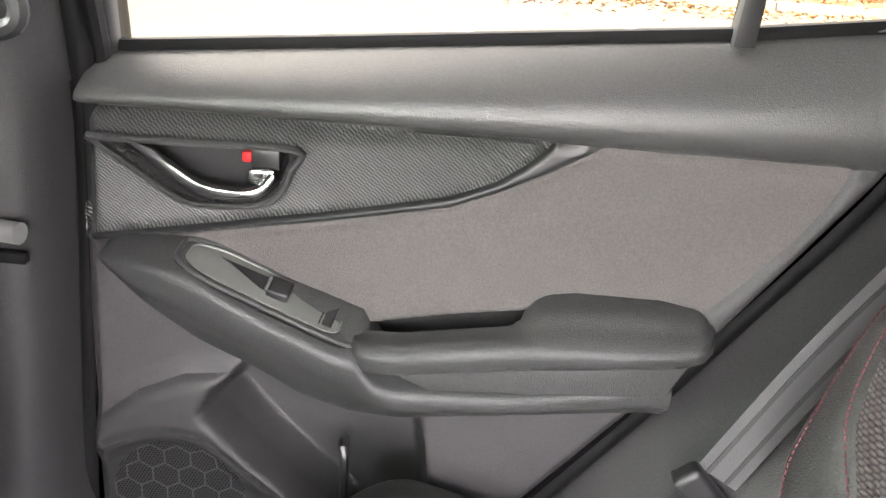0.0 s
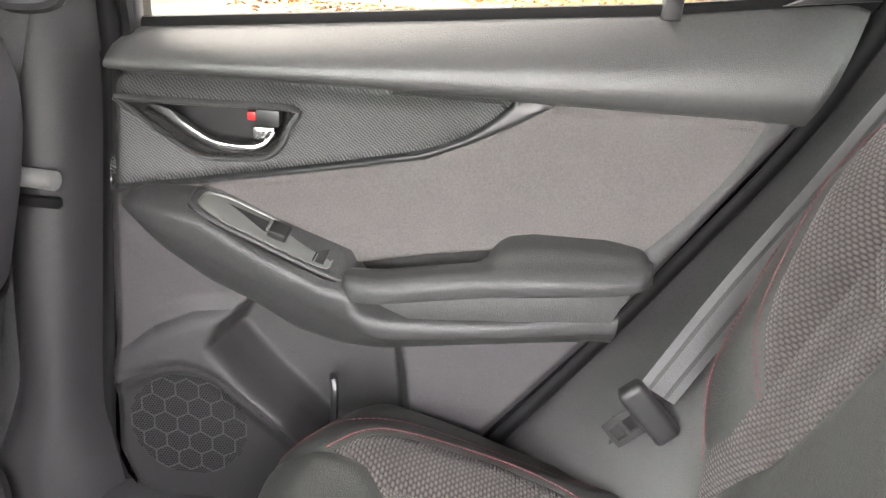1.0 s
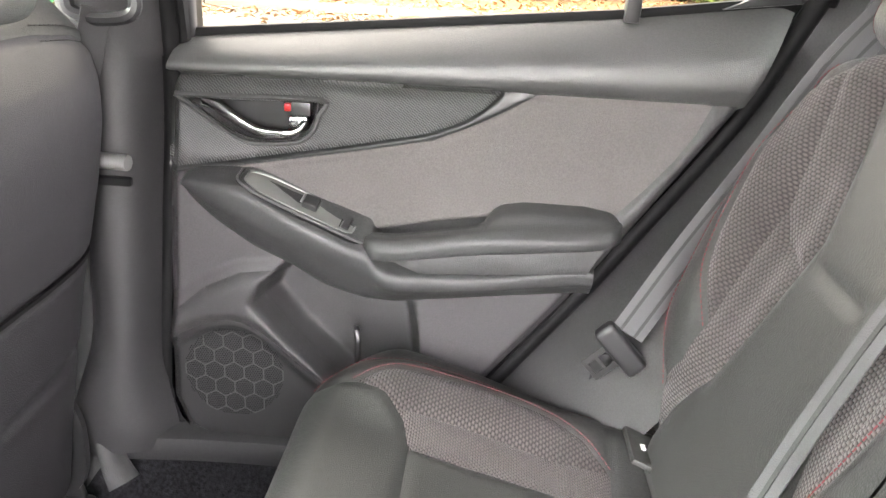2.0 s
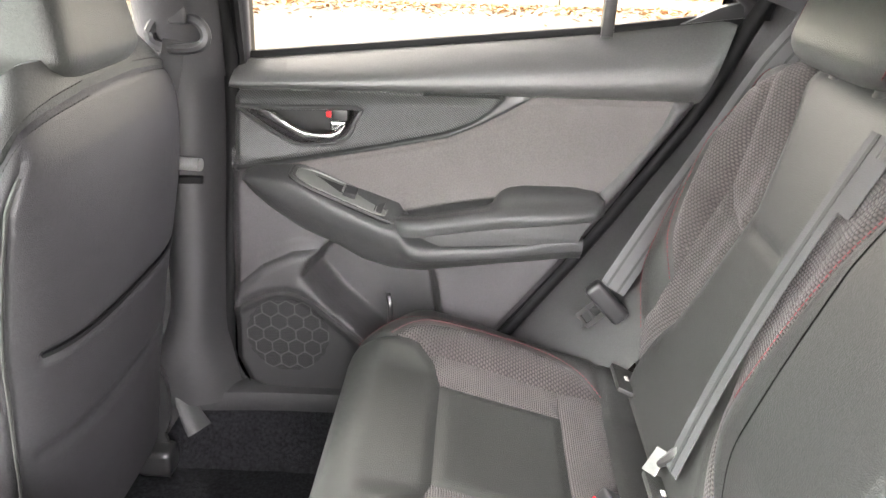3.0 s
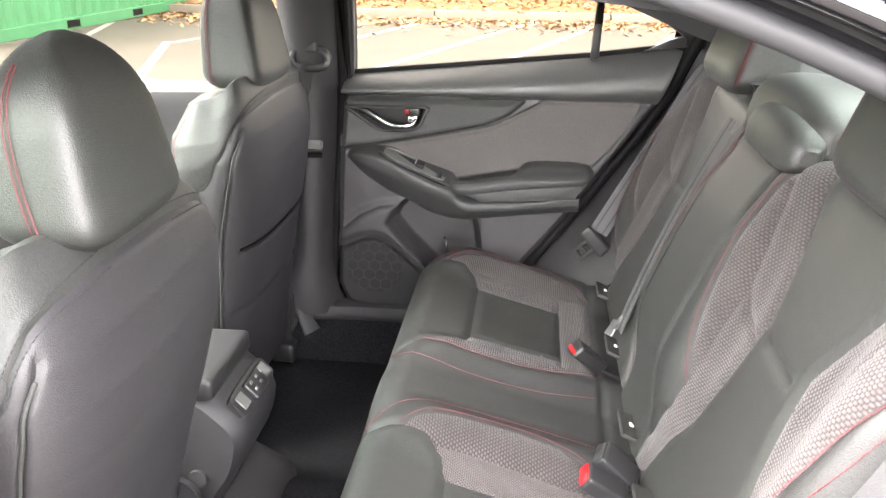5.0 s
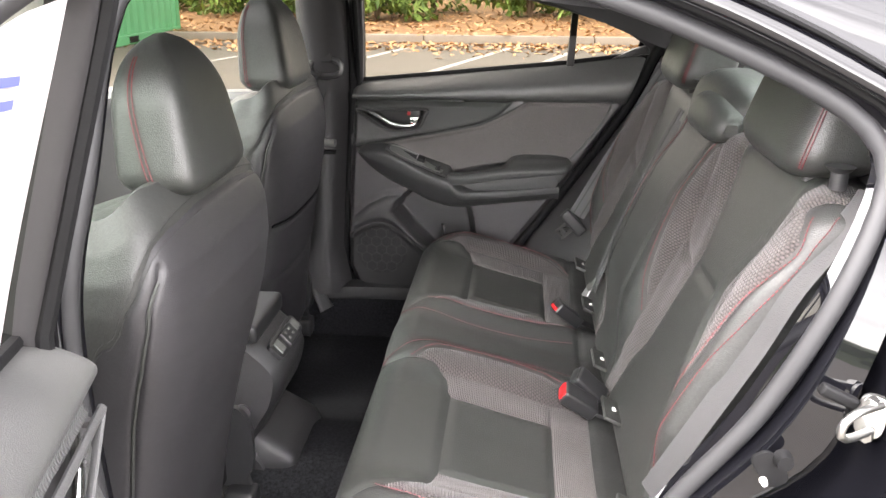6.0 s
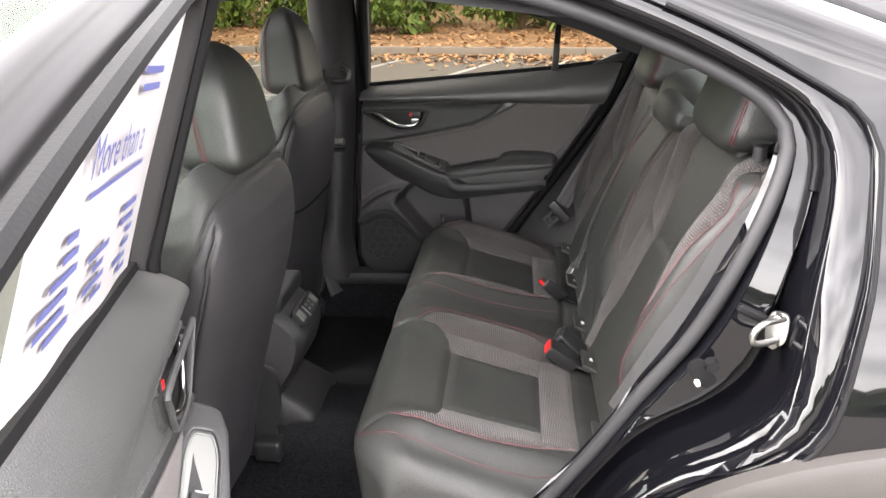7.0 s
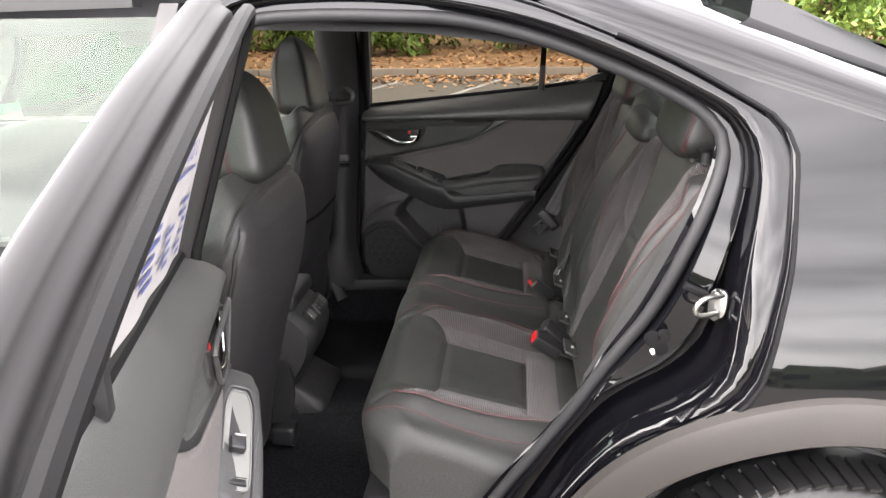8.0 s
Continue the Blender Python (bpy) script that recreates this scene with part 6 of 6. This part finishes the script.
    for k in (-1, 1):
        part("rail", block(0.42, 0.035, 0.035, 0.006, 2, pose(x - 0.32, y + k * 0.18, 0.325)), DULL_STEEL, s, "black steel seat rail")
        part("rail_cover", block(0.06, 0.05, 0.05, 0.012, 3, pose(x - 0.10, y + k * 0.18, 0.322)), SATIN, s, "black plastic rail cover")
        part("lever", tube(smooth_line([(x - 0.15, y + k * 0.17, 0.318), (x - 0.105, y + k * 0.165, 0.312), (x - 0.075, y + k * 0.172, 0.296)], 10), 0.008, 8), SATIN, s, "black release lever")
        part("recliner_cover", loft([[(a, y + k * (0.186 + w), b) for a, b in ring(x - 0.125, 0.435, 0.052 * r, 0.085 * r, 2.6, 28)] for w, r in ((0.0, 1.0), (0.012, 1.0), (0.018, 0.86), (0.02, 0.3))]), SATIN, s, "black plastic recliner cover")
        part("bracket", slab([(0, 0), (0.09, 0.0), (0.06, 0.12), (0.02, 0.16)], 0.008, 0.002, 1, axes((x - 0.17, y + k * 0.19, 0.335), (1, 0, 0), (0, 0, 1), (0, -1, 0))), DULL_STEEL, s, "black steel hinge bracket")
    return s


front_seat(-0.178, -0.385, -0.028, "black vinyl driver seat seen from behind", False, 0.0)
front_seat(-0.268, 0.425, 0.0, "black vinyl passenger seat with map pocket in its back", True, 1.0)
headrest("front_headrest", "black vinyl front headrest with red stitching", -0.387, -0.309, 0.125, 0.116, 1.002, 1.208, 0.082, group="front headrests", slope=-0.10, stitch_x=-0.19, power=5.5, bend=0.4, dome=0.5, pair=0.11)
headrest("front_headrest", "black vinyl front headrest with red stitching", 0.420, -0.409, 0.132, 0.120, 1.026, 1.238, 0.078, group="front headrests", slope=-0.10, stitch_x=-0.33, power=5.0, bend=0.1, dome=0.5, pair=0.08)

# centre console
con = thing("centre_console", "black plastic centre console with lid and rear sockets", "console")
prof = [(-0.95, 0.30), (-0.95, 0.57), (-0.60, 0.585), (-0.31, 0.598), (-0.278, 0.597), (-0.258, 0.583), (-0.223, 0.547), (-0.219, 0.52), (-0.232, 0.47), (-0.262, 0.42), (-0.275, 0.38), (-0.25, 0.34), (-0.235, 0.30)]
pp = smooth_line(prof[1:], 50)
secs = []
for k in np.linspace(-1, 1, 15):
    e = abs(k) ** 6 * 0.02
    secs.append([(x - e, 0.012 + 0.105 * k * (1.0 + 0.12 * float(ss(np.array(0.45 - z), 0, 0.1))), z - e * 0.6) for x, z in pp])
part("body", strip(secs), PILLAR, con, "", angle=45)
for k in (-1, 1):
    bm = bmesh.new()
    vs = [bm.verts.new((x - 0.02, 0.012 + k * 0.105 * (1.0 + 0.12 * float(ss(np.array(0.45 - z), 0, 0.1))), z - 0.012)) for x, z in pp] + [bm.verts.new((-0.95, 0.012 + k * 0.105, 0.3))]
    bm.faces.new(vs)
    part("side", bm, PILLAR, con)
part("lid", block(0.30, 0.195, 0.04, 0.014, 4, pose(-0.416, 0.004, 0.611, 0, -1, 0)), SATIN, con, "satin black padded lid")
um = axes((-0.2405, 0.012, 0.5655), Vector((0.0, 1, 0)), Vector((-0.697, 0, 0.717)), Vector((0.717, 0, 0.697)))
panel = part("socket_panel", slab(ring(0, 0, 0.080, 0.0225, 6, 32).tolist(), 0.012, 0.002, 2, um @ pose(0, 0, 0.006)), SATIN, con, "satin black socket panel")
part("socket_block", block(0.062, 0.036, 0.012, 0.004, 3, um @ pose(0.002, -0.002, 0.009)), SATIN, panel, "black socket block")
for dx, dy in ((-0.012, 0.007), (0.012, 0.007), (-0.012, -0.006), (0.012, -0.006)):
    part("socket", block(0.010, 0.006, 0.003, 0.001, 1, um @ pose(dx, dy, 0.0145)), PLATE, panel, "pale socket mark")
for dx in (-0.054, 0.056):
    part("blank_cover", block(0.026, 0.026, 0.004, 0.001, 1, um @ pose(dx, 0, 0.007)), PLATE, panel, "pale blank cover")
part("screw_cap", tube([(-0.303, -0.096, 0.449), (-0.303, -0.102, 0.449)], 0.016, 20), HARD, con, "round screw cap")
secs = []
for z, xr, h in ((0.30, -0.195, 0.115), (0.325, -0.192, 0.116), (0.345, -0.200, 0.114), (0.362, -0.225, 0.110), (0.385, -0.262, 0.106), (0.40, -0.29, 0.104)):
    secs.append([(x, y, z) for x, y in ring(xr - 0.09, 0.014, 0.09, h, 6, 32)])
part("foot_duct", loft(secs), PILLAR, con, "flared console foot", angle=60)

# front belt on the far pillar: guide, strap, stay
fb = thing("front_seat_belt", "black front seat belt with pillar guide loop", "seat belt")
part("guide_loop", tube(smooth_line([(-0.322, 0.645, 1.045), (-0.315, 0.643, 1.028), (-0.28, 0.642, 1.022), (-0.245, 0.643, 1.028), (-0.238, 0.645, 1.045), (-0.25, 0.647, 1.062), (-0.28, 0.648, 1.068), (-0.31, 0.647, 1.062), (-0.322, 0.645, 1.045)], 40), 0.0085, 8), SATIN, fb, "black oval guide loop")
part("guide_cover", block(0.03, 0.018, 0.085, 0.006, 3, pose(-0.277, 0.645, 1.10)), SATIN, fb, "black guide cover")
part("strap", ribbon(smooth_line([(-0.285, 0.642, 1.035), (-0.30, 0.640, 0.97), (-0.338, 0.652, 0.84), (-0.36, 0.668, 0.55), (-0.36, 0.675, 0.32)], 20), (0.8, 0.6, 0.1), 0.034, 0.0016), STRAP_DARK, fb, "black webbing")
part("stay_bar", tube([(-0.33, 0.655, 0.845), (-0.262, 0.645, 0.845)], 0.0105, 12), STAY_GREY, fb, "pale grey belt stay")
part("folded_end", tube(smooth_line([(-0.352, 0.672, 0.47), (-0.338, 0.664, 0.425), (-0.320, 0.650, 0.385), (-0.304, 0.642, 0.358)], 12), list(np.linspace(0.010, 0.024, 12)), 12, 0.35), STRAP_DARK, fb, "folded black belt end at the sill")
part("stay_slot", block(0.05, 0.01, 0.012, 0.002, 1, pose(-0.287, 0.652, 0.818)), RUBBER, fb, "dark slot")

# far front door: belt trim, pull
fd = thing("front_door", "closed front door with dark trim beyond the front seat", "car door")
part("belt_trim", strip([[(x, 0.73 - b, z + 0.02 * (x + 0.4)) for x in np.linspace(-1.5, -0.36, 20)] for b, z in ((0.0, 0.975), (0.03, 0.972), (0.045, 0.955), (0.045, 0.93), (0.03, 0.905), (0.02, 0.88), (0.035, 0.70), (0.03, 0.45))]), SOFT, fd, "soft dark belt trim")
part("inner_pull", tube(smooth_line([(-0.80, 0.685, 0.90), (-0.74, 0.675, 0.885), (-0.68, 0.685, 0.885)], 10), 0.009, 8), CHROME, fd, "chrome pull")
g = part("window_glass", strip([[(x, 0.735 - 0.3 * (z - 0.98), z) for x in np.linspace(-1.4, -0.36, 8)] for z in np.linspace(0.97, 1.32, 5)]), DIM_GLASS, fd, "front side glass, tinted to dim the view out")
# no shadow here either: the tint dims only what is seen through it
g.visible_shadow = False

# near front door, seen from outside with its glass
nf = thing("front_door", "closed front door in gloss black with pale reflecting window", "car door")
sk = lambda x, z: -(0.84 - 0.42 * max(0, z - 0.985) - 0.25 * max(0, 0.6 - z) ** 2)
part("door_skin", strip([[(x, sk(x, z), z) for x in np.linspace(-1.7, -0.308, 24)] for z in np.linspace(0.25, 0.972, 14)]), PAINT, nf, "gloss black door skin", angle=60)
part("inner_trim", strip([[(x, -0.74, z) for x in np.linspace(-1.7, -0.26, 6)] for z in (0.3, 0.6, 0.97)]), SOFT, nf)
g = part("window_glass", strip([[(x, sk(x, z) + 0.012, z) for x in np.linspace(-1.5, -0.34 + 0.22 * (z - 0.97), 12)] for z in np.linspace(0.965, 1.31, 8)]), PALE_GLASS, nf, "green-tinted window reflecting the sky")
part("belt_strip", loft([[(x, sk(x, 0.975) - 0.004, 0.972), (x, sk(x, 0.975) - 0.006, 0.986), (x, sk(x, 0.975) + 0.014, 0.988), (x, sk(x, 0.975) + 0.014, 0.968)] for x in np.linspace(-1.7, -0.308, 12)]), SATIN, nf, "satin black belt strip")
part("frame", loft([[(x, sk(x, z) - 0.002, z), (x + 0.0, sk(x, z) - 0.002, z + 0.035), (x, sk(x, z) + 0.03, z + 0.035), (x, sk(x, z) + 0.03, z)] for x, z in smooth_line([(-1.5, 1.16), (-1.1, 1.28), (-0.7, 1.315), (-0.31, 1.325)], 24)]), SATIN, nf, "satin black window frame")
# dashboard, steering wheel, mirror side of the cabin
dash = thing("dashboard", "dark dashboard at the front of the cabin", "dashboard")
part("top", loft([[(x, y, z) for x, z in ring(-1.28, 0.80, 0.16, 0.17, 3, 24)] for y in np.linspace(-0.72, 0.72, 9)]), SOFT, dash)
sw = thing("steering_wheel", "black leather steering wheel behind the front window", "steering wheel")
cw = Vector((-0.93, -0.37, 0.92))
rim_line = [cw + Vector((0.25 * math.sin(a) * 0.18 * 1.0, 0.18 * math.cos(a), 0.17 * math.sin(a))) for a in np.linspace(0, 2 * math.pi, 40)]
part("rim", tube(rim_line, 0.015, 10), VINYL, sw)
part("hub", block(0.05, 0.15, 0.11, 0.02, 3, pose(*cw, 0, 15, 0)), SATIN, sw)
